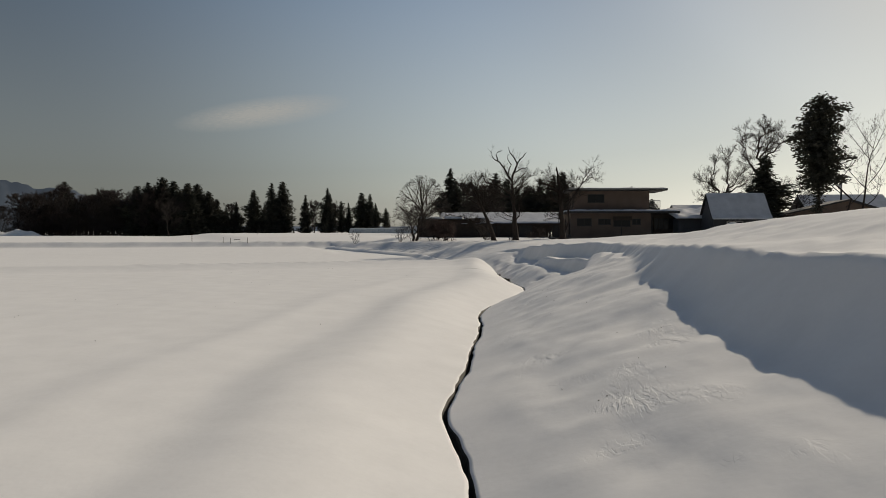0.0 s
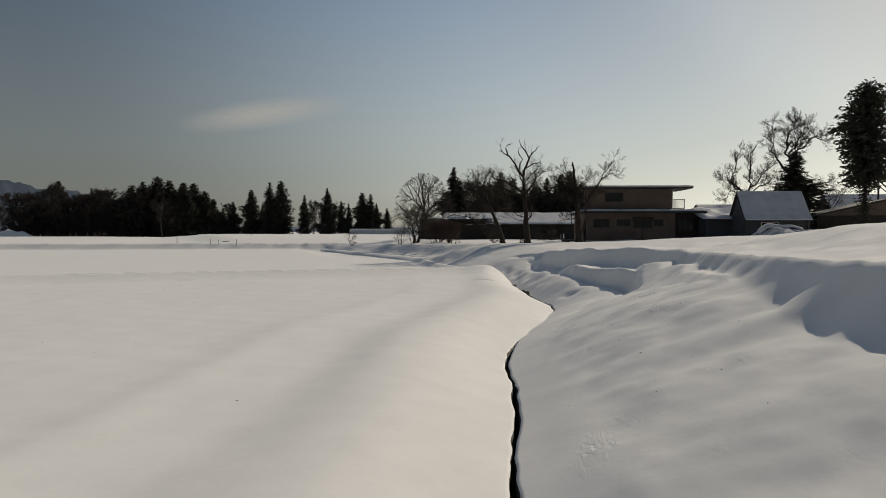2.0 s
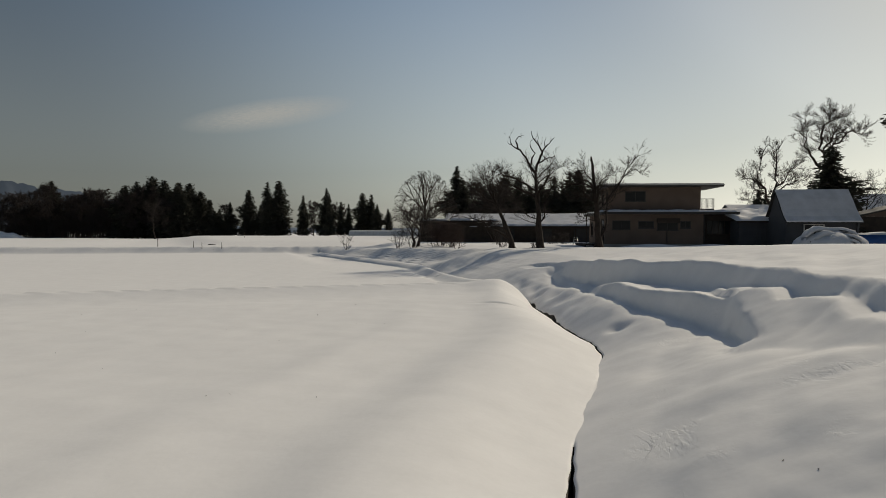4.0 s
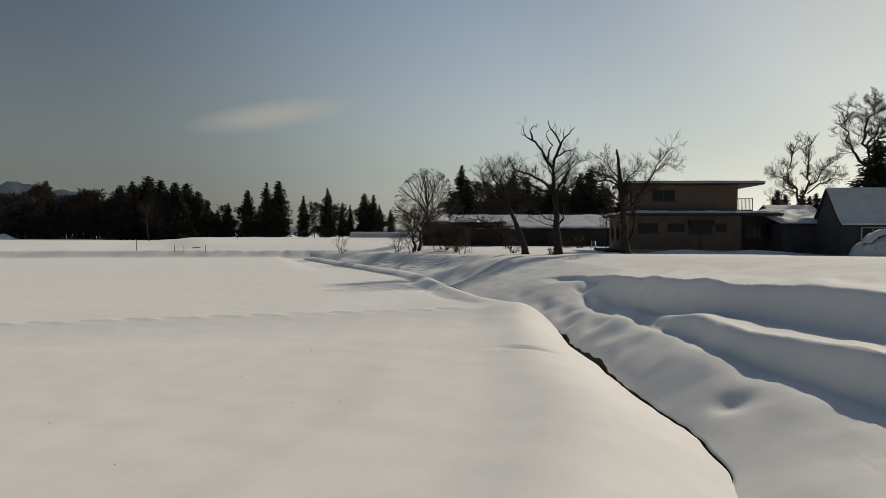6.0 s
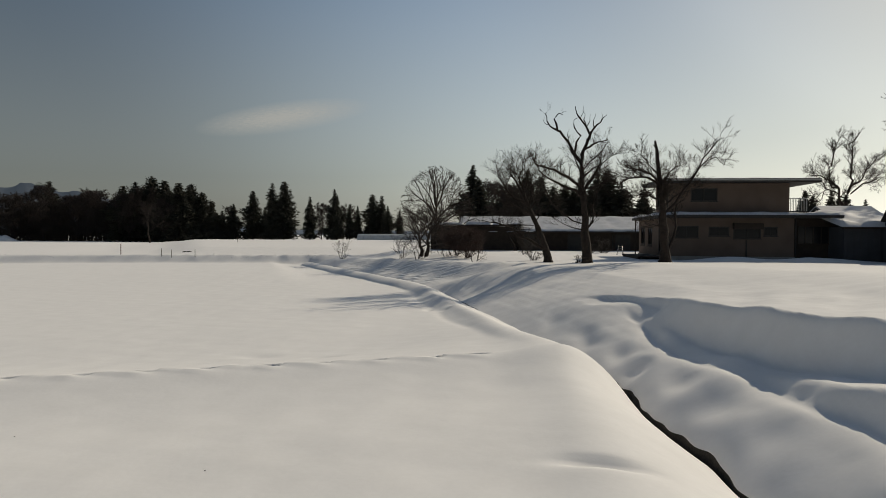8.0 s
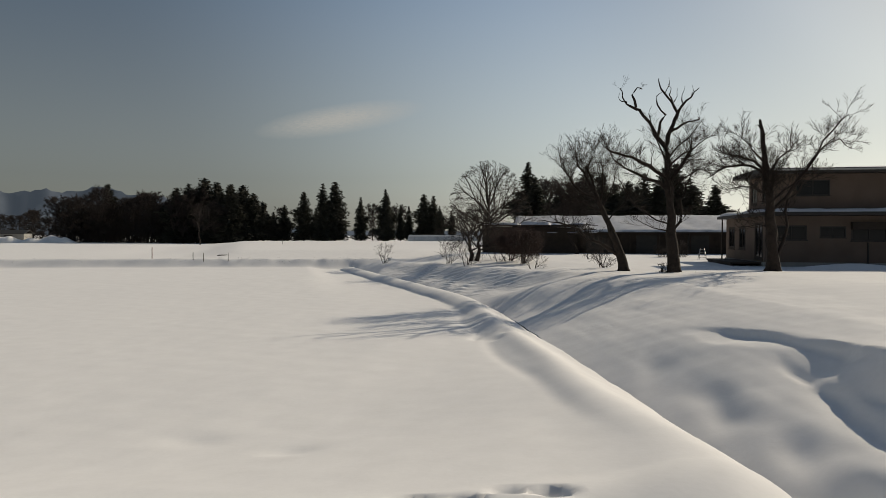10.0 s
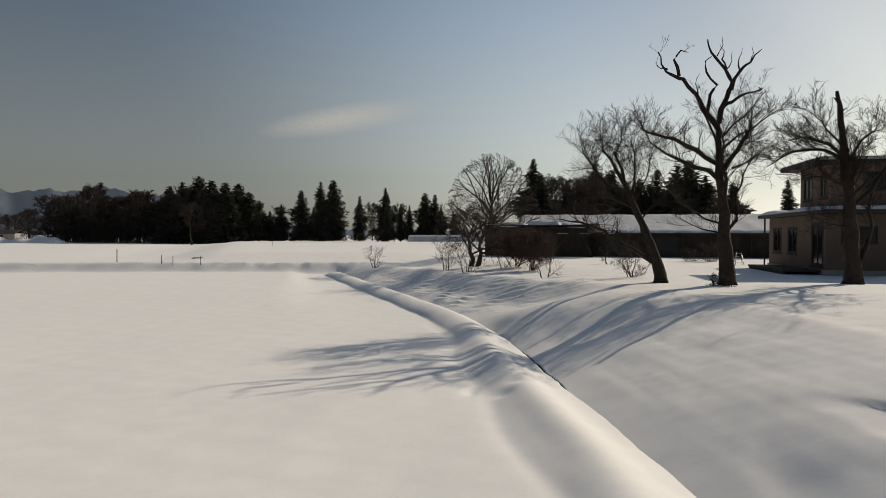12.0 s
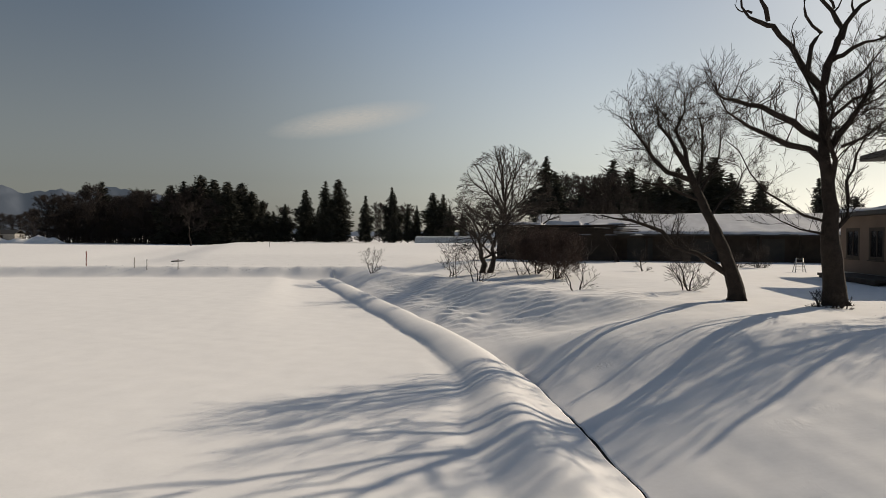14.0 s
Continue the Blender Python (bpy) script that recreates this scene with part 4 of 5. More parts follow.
for k, (x, top) in enumerate(((60.2, 11.8), (62.0, 13.6), (64.4, 12.6), (67.0, 13.4), (69.5, 12.0), (72.0, 12.8), (74.5, 11.4))):
    conifer(x, 190 + k % 3 * 2, top, (1, 0, 2)[k % 3], 1.0, label="dark evergreen far behind the barn", group="evergreens behind the barn", turn=k)
# right of the house: cedar, climbing pine and bare trees
conifer(32.3, 69.0, 15.9, 5, 0.78, label="tall dark cedar beside the barn", turn=0.5)
conifer(35.3, 92.0, 12.2, 0, 1.55, label="dark cone-shaped evergreen behind the barn", turn=2)
bare_tree("crooked_tree", pose(35.8, 95.0, gz(35.8, 95)), "leafless crooked tree above an evergreen",
          [V(0, 0), V(0.1, 4), V(0, 8.5), V(-0.1, 11.5)], 0.3, [
              ([V(0, 9), V(-1.6, 11.0), V(-2.8, 13.5), V(-2.2, 15.0)], 0.16, 26), ([V(0, 11), V(-0.4, 13.0), V(0.6, 14.8), V(0.4, 16.4)], 0.16, 30),
              ([V(0, 10.5), V(1.8, 12.2), V(3.4, 13.6), V(4.6, 13.4)], 0.15, 26), ([V(-0.1, 11.5), V(1.0, 13.4), V(2.0, 15.4)], 0.12, 22)], 9, twig_level=3, twig_len=1.7, density=1.3, thin=0.01, gnarl=0.24, up=0.3)
bare_tree("crooked_tree", pose(36.6, 113.0, gz(36, 113)) @ Matrix.Diagonal((0.8, 0.8, 1.03, 1)), "leafless gnarled tree with crooked limbs",
          [V(0, 0), V(0, 3.5), V(-0.1, 6.0)], 0.4, [
              ([V(0, 5), V(-1.3, 7.6), V(-2.8, 9.5), V(-2.2, 12.0), V(-1.2, 14.0)], 0.22, 26), ([V(-1.5, 7.7), V(-4.0, 9.2), V(-5.4, 9.6)], 0.12, 20),
              ([V(0, 5), V(0.7, 8.6), V(0.5, 11.5), V(1.6, 14.4)], 0.24, 26), ([V(0.5, 8), V(2.6, 10.0), V(4.6, 11.2)], 0.15, 24),
              ([V(0.4, 7), V(3.2, 8.4), V(5.6, 8.8)], 0.12, 22), ([V(-0.5, 6.5), V(-3.5, 7.4), V(-5.0, 6.2)], 0.1, 18)], 10, twig_level=3, twig_len=1.7, density=1.3, thin=0.01, gnarl=0.24, up=0.3)
crown_tree("bare_tree", pose(41.0, 96.0, gz(41, 96)), "small leafless tree behind the barn", 8.0, 6.5, 91, radius=0.16, level=3, thin=0.009)
crown_tree("bare_tree", pose(39.0, 74.0, gz(39, 74)), "slender leafless tree with upswept branches", 13.5, 8.0, 92, radius=0.14, level=3, stems=2, up=0.9, limbs=8, thin=0.007, density=0.75)

# ---- house ----
house = empty("house", pose(7.65, 76.5, 1.06, 0, 0, 3), label="two-storey tan stucco house with snow on its low flat roofs", category="house")


def window_unit(parent, x0, z0, x1, z1, face="front", at=0.0, panes=2, frame_mat=None, glass=GLASS, rim=0.07):
    """A framed window set into a wall: frame, sill and panes."""
    fm = frame_mat or FASCIA
    w = new("window")
    w.parent = parent
    if face == "front":
        w.matrix_local = Matrix.Translation((x0, at, z0))
    else:
        w.matrix_local = Matrix.Translation((at, x0, z0)) @ Matrix.Rotation(radians(-90), 4, "Z") @ Matrix.Translation((-(x1 - x0), 0, 0))
    W, H = x1 - x0, z1 - z0
    t = rim
    part("window_frame", boxes((0, -0.06, 0, W, 0.03, t), (0, -0.06, H - t, W, 0.03, H), (0, -0.06, t, t, 0.03, H - t), (W - t, -0.06, t, W, 0.03, H - t), *[(W * i / panes - 0.025, -0.045, t, W * i / panes + 0.025, 0.02, H - t) for i in range(1, panes)]), fm, w)
    part("window_sill", boxes((-0.05, -0.12, -0.05, W + 0.05, 0.03, -0.005)), fm, w)
    for i in range(panes):
        a, b = max(t, W * i / panes + 0.026), min(W - t, W * (i + 1) / panes - 0.026)
        part("pane", boxes((a, -0.012, t, b, -0.004, H - t)), glass, w)
    return w


def wall_with_holes(name, length, z0, z1, thick, holes, mat, parent, m, label=""):
    """A wall along x with openings (x0, z0, x1, z1) cut through it."""
    xs = sorted({0.0, length, *[h[0] for h in holes], *[h[2] for h in holes]})
    zs = sorted({z0, z1, *[h[1] for h in holes], *[h[3] for h in holes]})
    cells = [(a, 0, c, b, thick, d) for a, b in zip(xs, xs[1:]) for c, d in zip(zs, zs[1:]) if not any(h[0] <= (a + b) / 2 <= h[2] and h[1] <= (c + d) / 2 <= h[3] for h in holes)]
    bm = boxes(*cells)
    bmesh.ops.remove_doubles(bm, verts=bm.verts[:], dist=0.001)
    ob = part(name, bm, mat, parent, label)
    ob.matrix_local = m
    return ob


def snow_slab(parent, x0, y0, x1, y1, z, thick, seed, slope=0.0, name="snow_cover", nx=40, ny=14):
    """Snow lying on a roof, uneven and rounded at its edges."""
    r = np.random.RandomState(seed)
    ph = r.uniform(0, 6, 6)
    v, f = [], []
    for j in range(ny + 1):
        for i in range(nx + 1):
            a, b = i / nx, j / ny
            e = min(a, 1 - a) * (x1 - x0)
            g = min(b, 1 - b) * (y1 - y0)
            q = min(1, min(e, g) / 0.25) ** 0.5
            x, y = x0 + (x1 - x0) * a, y0 + (y1 - y0) * b
            h = thick * q * (1 + 0.25 * math.sin(x * 1.3 + ph[0]) * math.sin(y * 1.1 + ph[1]) + 0.12 * math.sin(x * 3.1 + ph[2] + y))
            wob = 0.05 * math.sin(x * 2.3 + ph[3]) + 0.03 * math.sin(x * 6.1 + ph[4])
            v.append((x, y + (wob if j in (0, ny) else 0), z + slope * (y - y0) + h))
    for j in range(ny):
        for i in range(nx):
            q = j * (nx + 1) + i
            f.append((q, q + 1, q + nx + 2, q + nx + 1))
    ob = new(name, mesh_of(name, v, f, ROOF_SNOW, True))
    ob.parent = parent
    return ob


ID = Matrix.Identity(4)
SIDE = Matrix.Rotation(radians(90), 4, "Z")
front = [(0.7, 1.55, 2.45, 2.45), (3.2, 1.7, 4.7, 2.4), (5.0, 1.5, 7.0, 2.55), (7.2, 1.7, 8.2, 2.4)]
wall_with_holes("wall", 9.4, -0.6, 3.05, 0.18, front, STUCCO, house, ID, "tan stucco lower wall")
for h in front:
    window_unit(house, *h, at=0.05)
left = [(0.15, 0.3, 1.85, 2.65), (3.95, 0.85, 5.55, 2.45), (6.6, 0.85, 8.25, 2.45)]
wall_with_holes("wall", 9.0, -0.6, 3.05, 0.18, left, STUCCO, house, Matrix.Translation((0.18, 0.19, 0)) @ SIDE)
for h in left:
    window_unit(house, h[0] + 0.19, h[1], h[2] + 0.19, h[3], face="side", at=0.05, frame_mat=DARK_WOOD, rim=0.17)
part("wall", boxes((0.2, 9.2, -0.6, 9.4, 9.38, 3.05), (9.22, 0.19, -0.6, 9.4, 9.19, 3.05)), STUCCO, house)
part("foundation", boxes((-0.04, -0.04, -0.9, 9.44, 0.2, 0.15), (-0.04, 0.21, -0.9, 0.2, 9.4, 0.15)), CONCRETE, house)
part("lower_roof", boxes((-0.5, -0.95, 3.06, 12.5, 10.0, 3.26), bevel=0.02), FASCIA, house, "thin dark flat eave")
snow_slab(house, -0.5, -0.92, 12.45, 1.3, 3.27, 0.2, 4, nx=60)
snow_slab(house, -0.5, 1.3, 1.0, 9.9, 3.27, 0.2, 5)
upper = [(1.6, 4.35, 3.6, 5.35)]
wall_with_holes("wall", 8.9, 3.27, 5.72, 0.18, upper, STUCCO, house, Matrix.Translation((0.5, 0.9, 0)), "tan stucco upper wall")
window_unit(house, 2.1, 4.35, 4.1, 5.35, at=0.95)
upleft = [(0.15, 3.95, 1.15, 5.3), (2.2, 3.9, 3.6, 5.3)]
wall_with_holes("wall", 3.9, 3.27, 5.72, 0.18, upleft, STUCCO, house, Matrix.Translation((0.68, 1.09, 0)) @ SIDE)
for h in upleft:
    window_unit(house, h[0] + 1.09, h[1], h[2] + 1.09, h[3], face="side", at=0.55, frame_mat=DARK_WOOD, rim=0.15)
part("wall", boxes((0.5, 5.0, 3.27, 9.4, 5.18, 5.72), (9.22, 1.09, 3.27, 9.4, 4.98, 5.72)), STUCCO, house)
part("upper_roof", boxes((-0.4, -0.1, 5.73, 11.3, 6.0, 6.02), bevel=0.03), FASCIA, house, "dark flat roof with deep eaves")
part("gutter", boxes((-0.4, -0.2, 5.86, 11.3, -0.11, 5.97), bevel=0.02), METAL, house)
snow_slab(house, -0.3, 0.0, 11.2, 5.9, 6.03, 0.08, 6, nx=50)
balcony = new("balcony")
balcony.parent = house
part("balcony_floor", boxes((9.41, 0.9, 3.5, 10.7, 4.9, 3.62)), FASCIA, balcony)
for i in range(11):
    part("baluster", boxes((9.5 + i * 0.115, 0.95, 3.62, 9.53 + i * 0.115, 0.98, 4.55)), METAL, balcony)
part("handrail", boxes((9.41, 0.93, 4.56, 10.72, 1.0, 4.62), (10.66, 0.93, 3.62, 10.72, 1.0, 4.55)), METAL, balcony)
part("downpipe", boxes((9.46, -0.07, -0.5, 9.54, 0.0, 3.0)), FASCIA, house)
part("downpipe", boxes((5.9, -0.08, -0.5, 5.97, -0.01, 1.4)), FASCIA, house)
part("shutter_box", boxes((4.95, -0.32, 2.2, 7.1, -0.02, 2.66), bevel=0.02), DARK_WOOD, house, "dark projecting shutter box")
part("wing_wall", boxes((9.5, 0.5, -0.6, 12.4, 0.7, 3.05), (12.4, 0.5, -0.6, 12.6, 6, 3.05)), DARK_WOOD, house, "dark boarded recessed wing")
window_unit(house, 9.8, 1.1, 12.1, 2.5, at=0.44, panes=4, frame_mat=DARK_WOOD)
part("porch", boxes((-1.9, 0.5, 0.02, -0.05, 7.0, 0.14), (-1.85, 0.6, -0.6, -1.7, 6.9, 0.01)), DARK_WOOD, house, "dark low wooden veranda")
part("post", boxes((-0.44, 8.75, -0.4, -0.36, 8.83, 3.05)), DARK_WOOD, house)

# barn with a steep snow-covered roof
BARN = pose(22.1, 73.2, 0.9, 0, 0, 1)
barn = empty("barn", BARN, label="grey barn with a steep curved roof under smooth snow", category="barn")
L = 6.4
def roof_shell(name, x0, x1, rows, thick, mat, parent, label=""):
    """A roof skin along x through (y, z) rows, with thickness."""
    v = [(x, y, z - k * thick) for k in (0, 1) for x in (x0, x1) for y, z in rows]
    n = len(rows)
    f = []
    for i in range(n - 1):
        f += [(i, i + 1, n + i + 1, n + i), (2 * n + i, 3 * n + i, 3 * n + i + 1, 2 * n + i + 1), (i, 2 * n + i, 2 * n + i + 1, i + 1), (n + i, n + i + 1, 3 * n + i + 1, 3 * n + i)]
    f += [(0, n, 3 * n, 2 * n), (n - 1, 3 * n - 1, 4 * n - 1, 2 * n - 1)]
    ob = new(name, mesh_of(name, v, f, mat))
    ob.parent = parent
    if label:
        ob["label"] = label
    return ob


curve_rows = [(-2.6, 2.35), (-2.1, 2.75), (-1.5, 3.4), (-0.8, 4.3), (0.0, 5.2), (0.8, 4.3), (1.5, 3.4), (2.1, 2.75), (2.6, 2.35)]
for y in (-2.0, 1.85):
    part("wall", boxes((0.2, y, -0.6, L - 0.2, y + 0.15, 2.7)), SIDING, barn)
for x in (0.2, L - 0.35):
    bm = bmesh.new()
    a = [bm.verts.new((x, y, z)) for y, z in [(-1.84, -0.6), (1.84, -0.6)] + [(y * 0.88, z - 0.12) for y, z in curve_rows[::-1]]]
    b = [bm.verts.new((v.co.x + 0.15, v.co.y, v.co.z)) for v in a]
    bm.faces.new(a), bm.faces.new(b[::-1])
    for i in range(len(a)):
        j = (i + 1) % len(a)
        bm.faces.new((a[i], b[i], b[j], a[j]))
    bmesh.ops.recalc_face_normals(bm, faces=bm.faces[:])
    part("gable", bm, SIDING, barn)
roof_shell("roof", 0, L, curve_rows, 0.1, FASCIA, barn)
roof_shell("snow_cover", 0.08, L - 0.08, [(y * 1.0, z + 0.13) for y, z in curve_rows], 0.12, ROOF_SNOW, barn, "smooth snow sheet")
window_unit(barn, 1.7, 1.3, 3.4, 2.2, at=-2.05, frame_mat=WALL_WHITE)

# shed with a snow roof between house and barn
shed = empty("shed", pose(19.8, 75.4, 1.0, 0, 0, 3), label="low grey shed with a drooping snow-covered roof", category="shed")
part("wall", boxes((0, 0, -0.6, 4.2, 3.5, 2.45)), SIDING, shed)
for i in range(9):
    part("batten", boxes((0.2 + i * 0.47, -0.03, -0.6, 0.24 + i * 0.47, -0.002, 2.44)), SIDING, shed)
roof_shell("roof", -0.4, 4.4, [(-0.6, 2.46), (4.2, 3.5)], 0.12, FASCIA, shed)
snow_slab(shed, -0.5, -0.75, 4.45, 4.1, 2.44, 0.34, 7, slope=0.217)
part("eave_board", boxes((-0.4, -0.63, 2.3, 4.4, -0.605, 2.46)), DARK_WOOD, shed)

# long low shed behind the garden
byre = empty("long_shed", pose(-13.0, 104.5, gz(-5, 104)), label="long dark low shed under an even snow roof", category="shed")
part("wall", boxes((2.0, 0.6, -0.8, 30, 0.8, 2.25), (2.0, 0.81, -0.8, 2.2, 8, 2.25)), DARK_WOOD, byre)
for i in range(10):
    part("post", boxes((2.2 + i * 3.0, 0.1, -0.8, 2.36 + i * 3.0, 0.26, 2.2)), DARK_WOOD, byre)
for i in range(5):
    part("door", boxes((4.5 + i * 5.2, 0.52, -0.2, 6.6 + i * 5.2, 0.58, 1.95)), FASCIA, byre)
part("beam", boxes((1.8, 0.05, 2.2, 30.2, 0.3, 2.4)), DARK_WOOD, byre)
roof_shell("roof", 1.6, 30.4, [(-0.6, 2.3), (4.5, 4.15), (9.5, 2.3)], 0.12, FASCIA, byre)
snow_slab(byre, 1.7, -0.55, 30.3, 4.5, 2.31, 0.14, 9, slope=0.362, nx=80, ny=24)
lean = empty("lean_to", pose(-15.0, 103.0, gz(-12, 103)), label="collapsing lean-to with snow-laden boards", category="shed")
part("wall", boxes((0.5, 0.8, -0.6, 10.5, 0.95, 2.9)), DARK_WOOD, lean)
part("roof", boxes((0, 0, 2.95, 10.8, 3.4, 3.05)), RUST, lean)
snow_slab(lean, 0.0, -0.1, 4.6, 3.4, 3.06, 0.24, 10)
snow_slab(lean, 4.8, -0.2, 7.9, 3.0, 3.06, 0.34, 11)
snow_slab(lean, 8.0, -0.1, 11.6, 3.0, 3.04, 0.2, 15)
for i in range(8):
    wide = 5.6 - 0.35 * (i * 3 % 5)
    board = part("board", boxes((-wide / 2, -0.12, -0.03, wide / 2, 0.12, 0.03)), DARK_WOOD, lean)
    board.matrix_local = pose(10.1 + 0.5 * math.sin(i * 2.3), -0.5 - 0.05 * i, 2.0 + i * 0.15, 0, 2.2 * math.sin(i * 1.7), 1.5 * math.cos(i))
for i in range(5):
    snow_slab(lean, 7.6 + i * 1.05, -0.9, 8.7 + i * 1.05 + 0.55 * (i % 2), -0.4, 2.2 + 0.28 * (i * 2 % 4), 0.07, 30 + i, nx=12, ny=6)

# plastic greenhouse at the far field and snow heaps
hothouse = empty("greenhouse", pose(-53.5, 214, 0.4, 0, 0, -3), label="low pale plastic-covered greenhouse tunnel in the snow", category="greenhouse")
roof_shell("cover", 0, 26, [(2.2 - 2.2 * math.cos(a), 2.6 * math.sin(a)) for a in [math.pi * i / 10 for i in range(11)]], 0.04, PLASTIC, hothouse)
for i in range(14):
    roof_shell("hoop", i * 2, i * 2 + 0.06, [(2.2 - 2.24 * math.cos(a), 2.64 * math.sin(a)) for a in [math.pi * k / 10 for k in range(11)]], 0.04, METAL, hothouse)

# ploughed snow bank and pale shed beyond the far field
v, f = [], []
NX, NY = 90, 12
rng = random.Random(31)
for i in range(NX + 1):
    tall = (1.5 + 0.5 * math.sin(i * 0.19) + 0.3 * math.sin(i * 0.53 + 1) + 0.12 * rng.random()) * min(1, i / 8, (NX - i) / 8)
    for k in range(NY + 1):
        q = k / NY
        v.append((-22 + 44 * i / NX, -2.2 + 4.4 * q + 0.3 * math.sin(i * 0.37), -0.25 + (tall + 0.25) * math.sin(math.pi * q) ** 0.8 * rng.uniform(0.88, 1.1)))
for i in range(NX):
    for k in range(NY):
        q = i * (NY + 1) + k
        f.append((q, q + NY + 1, q + NY + 2, q + 1))
bank = new("snow_bank", mesh_of("snow_bank", v, f, SNOW, True))
bank.matrix_world = pose(-186, 209, 0.2, 0, 0, 22)
tagged(bank, "long lumpy bank of ploughed snow at the far field's edge", "snow bank")
far_shed = empty("far_shed", pose(-226, 236, 0.2, 0, 0, 20), label="pale low shed with a dark roof beyond the snow bank", category="shed")
part("wall", boxes((0, 0, -0.4, 16, 7, 3.0)), CONCRETE, far_shed)
part("door", boxes((9, -0.08, 0, 12, -0.01, 2.4)), DARK_WOOD, far_shed)
roof_shell("roof", -0.5, 16.5, [(-0.6, 3.0), (3.5, 4.4), (7.6, 3.0)], 0.15, FASCIA, far_shed)

# added slab in the lane's snow, its near-black colour standing for a hole's shade
slab = tagged(new("dark_hole_slab"), "dark slab standing in for a shaded hole in the lane's snow", "slab")
slab.matrix_world = pose(-43.0, 98.6, gz(-43.0, 98.6), 0, 0, 18)
part("cover", boxes((-0.5, -0.5, -0.2, 0.5, 0.5, 0.05), bevel=0.03), EARTH, slab)

# snow poles and fence posts along the lane
for i, (x, y, h, label) in enumerate(((-47.6, 92.6, 1.25, "tall red and white snow pole"), (-42.3, 91.8, 0.85, "thin dark fence post in the snow"), (-41.2, 91.9, 0.85, "thin dark fence post in the snow"), (-38.9, 92.7, 0.85, "thin dark fence post in the snow"), (-56.0, 140.0, 1.0, "thin dark fence post in the snow"))):
    p = empty("snow_pole" if i == 0 else "fence_post", pose(x, y, gz(x, y)), label=label, category="pole" if i == 0 else "post")
    t = Tubes()
    t.add([Vector((0, 0, -0.4)), Vector((0.01, 0, h))], [0.045 if i == 0 else 0.03, 0.04 if i == 0 else 0.026], 8)
    t.object("shaft", DARK_WOOD if i else RED_PAINT, p)
    for z in (0.25, 0.6, 0.95) if i == 0 else ():
        band = Tubes()
        band.add([Vector((0, 0, z)), Vector((0, 0, z + 0.16))], [0.047, 0.046], 8)
        band.object("band", WALL_WHITE, p, "white reflective band")

# clods of ploughed snow along the lane
rng = random.Random(12)
v, f = [], []
for k in range(300):
    x = -80 + 56 * (k / 300) ** 0.8
    sl = rng.choice((1.15, 1.3, 4.6)) + rng.gauss(0, 0.22)
    y = sl + 95.4 + 0.343 * (x + 28)
    r = rng.uniform(0.02, 0.055)
    c = Vector((x, y, 0.0))
    b = len(v)
    for q in ((-1, -0.6, -0.6), (0.9, -0.8, -0.6), (1.1, 0.7, -0.6), (-0.8, 0.9, -0.6), (-0.5, -0.4, 0.7), (0.6, -0.3, 0.9), (0.4, 0.5, 0.6), (-0.5, 0.4, 0.8)):
        v.append(c + Vector((q[0] * rng.uniform(0.7, 1.3), q[1] * rng.uniform(0.7, 1.3), q[2] * rng.uniform(0.7, 1.2))) * r)
    f += [(b, b + 1, b + 5, b + 4), (b + 1, b + 2, b + 6, b + 5), (b + 2, b + 3, b + 7, b + 6), (b + 3, b, b + 4, b + 7), (b + 4, b + 5, b + 6, b + 7)]
v = np.array([list(p) for p in v])
v[:, 2] += np.repeat(ground_height(v[::8, 0], v[::8, 1]), 8)
tagged(new("snow_clods", mesh_of("snow_clods", v.tolist(), f, SNOW)), "small clods of ploughed snow along the lane", "snow clods", kind="stuff")

# fallen twigs and crumbs on the snow
rng = random.Random(21)
t = Tubes()
for k in range(54):
    x, y = (rng.uniform(1.2, 3.4), rng.uniform(4, 20)) if k < 18 else (rng.uniform(-14, -2.5), rng.uniform(8, 33)) if k < 46 else (rng.uniform(-4, 6), rng.uniform(58, 74))
    w, r = rng.uniform(0, 6.3), rng.uniform(0.006, 0.022)
    p = Vector((x, y, gz(x, y) + 0.004))
    t.add([p, p + Vector((math.cos(w) * r, math.sin(w) * r, 0.005))], [0.006, 0.003], 4)
tagged(t.object("fallen_twigs", TWIG, None), "small dark twigs and crumbs lying on the snow", "twigs", kind="stuff")

# stepladder by the house
ladder = empty("garden_stepladder", pose(5.9, 88.5, gz(5.9, 88.5)) @ Matrix.Diagonal((0.8, 0.8, 0.75, 1)), label="small aluminium stepladder standing in the snow", category="stepladder")
for s in (-1, 1):
    for sx in (-1, 1):
        t = Tubes()
        t.add([Vector((sx * 0.38, s * 0.45, -0.2)), Vector((sx * 0.2, s * 0.04, 1.15))], [0.03, 0.03], 4)
        t.object("leg", METAL, ladder)
for k in range(4):
    part("step", boxes((-0.34 + k * 0.04, -0.42 + k * 0.11, 0.2 + k * 0.28, 0.34 - k * 0.04, -0.34 + k * 0.11, 0.23 + k * 0.28)), METAL, ladder)

# blue sheeted thing and covered heap before the barn
tank = empty("covered_load", pose(28.6, 70.0, gz(28.6, 70.0)) @ Matrix.Diagonal((1.45, 1.0, 0.9, 1)), label="load under a blue sheet with snow on top", category="covered load")
part("sheet", boxes((-1.1, -0.8, -0.2, 1.1, 0.8, 1.35), bevel=0.18), BLUE_SHEET, tank, smooth=True)
snow_slab(tank, -1.0, -0.75, 1.0, 0.75, 1.34, 0.22, 14, nx=16, ny=10)

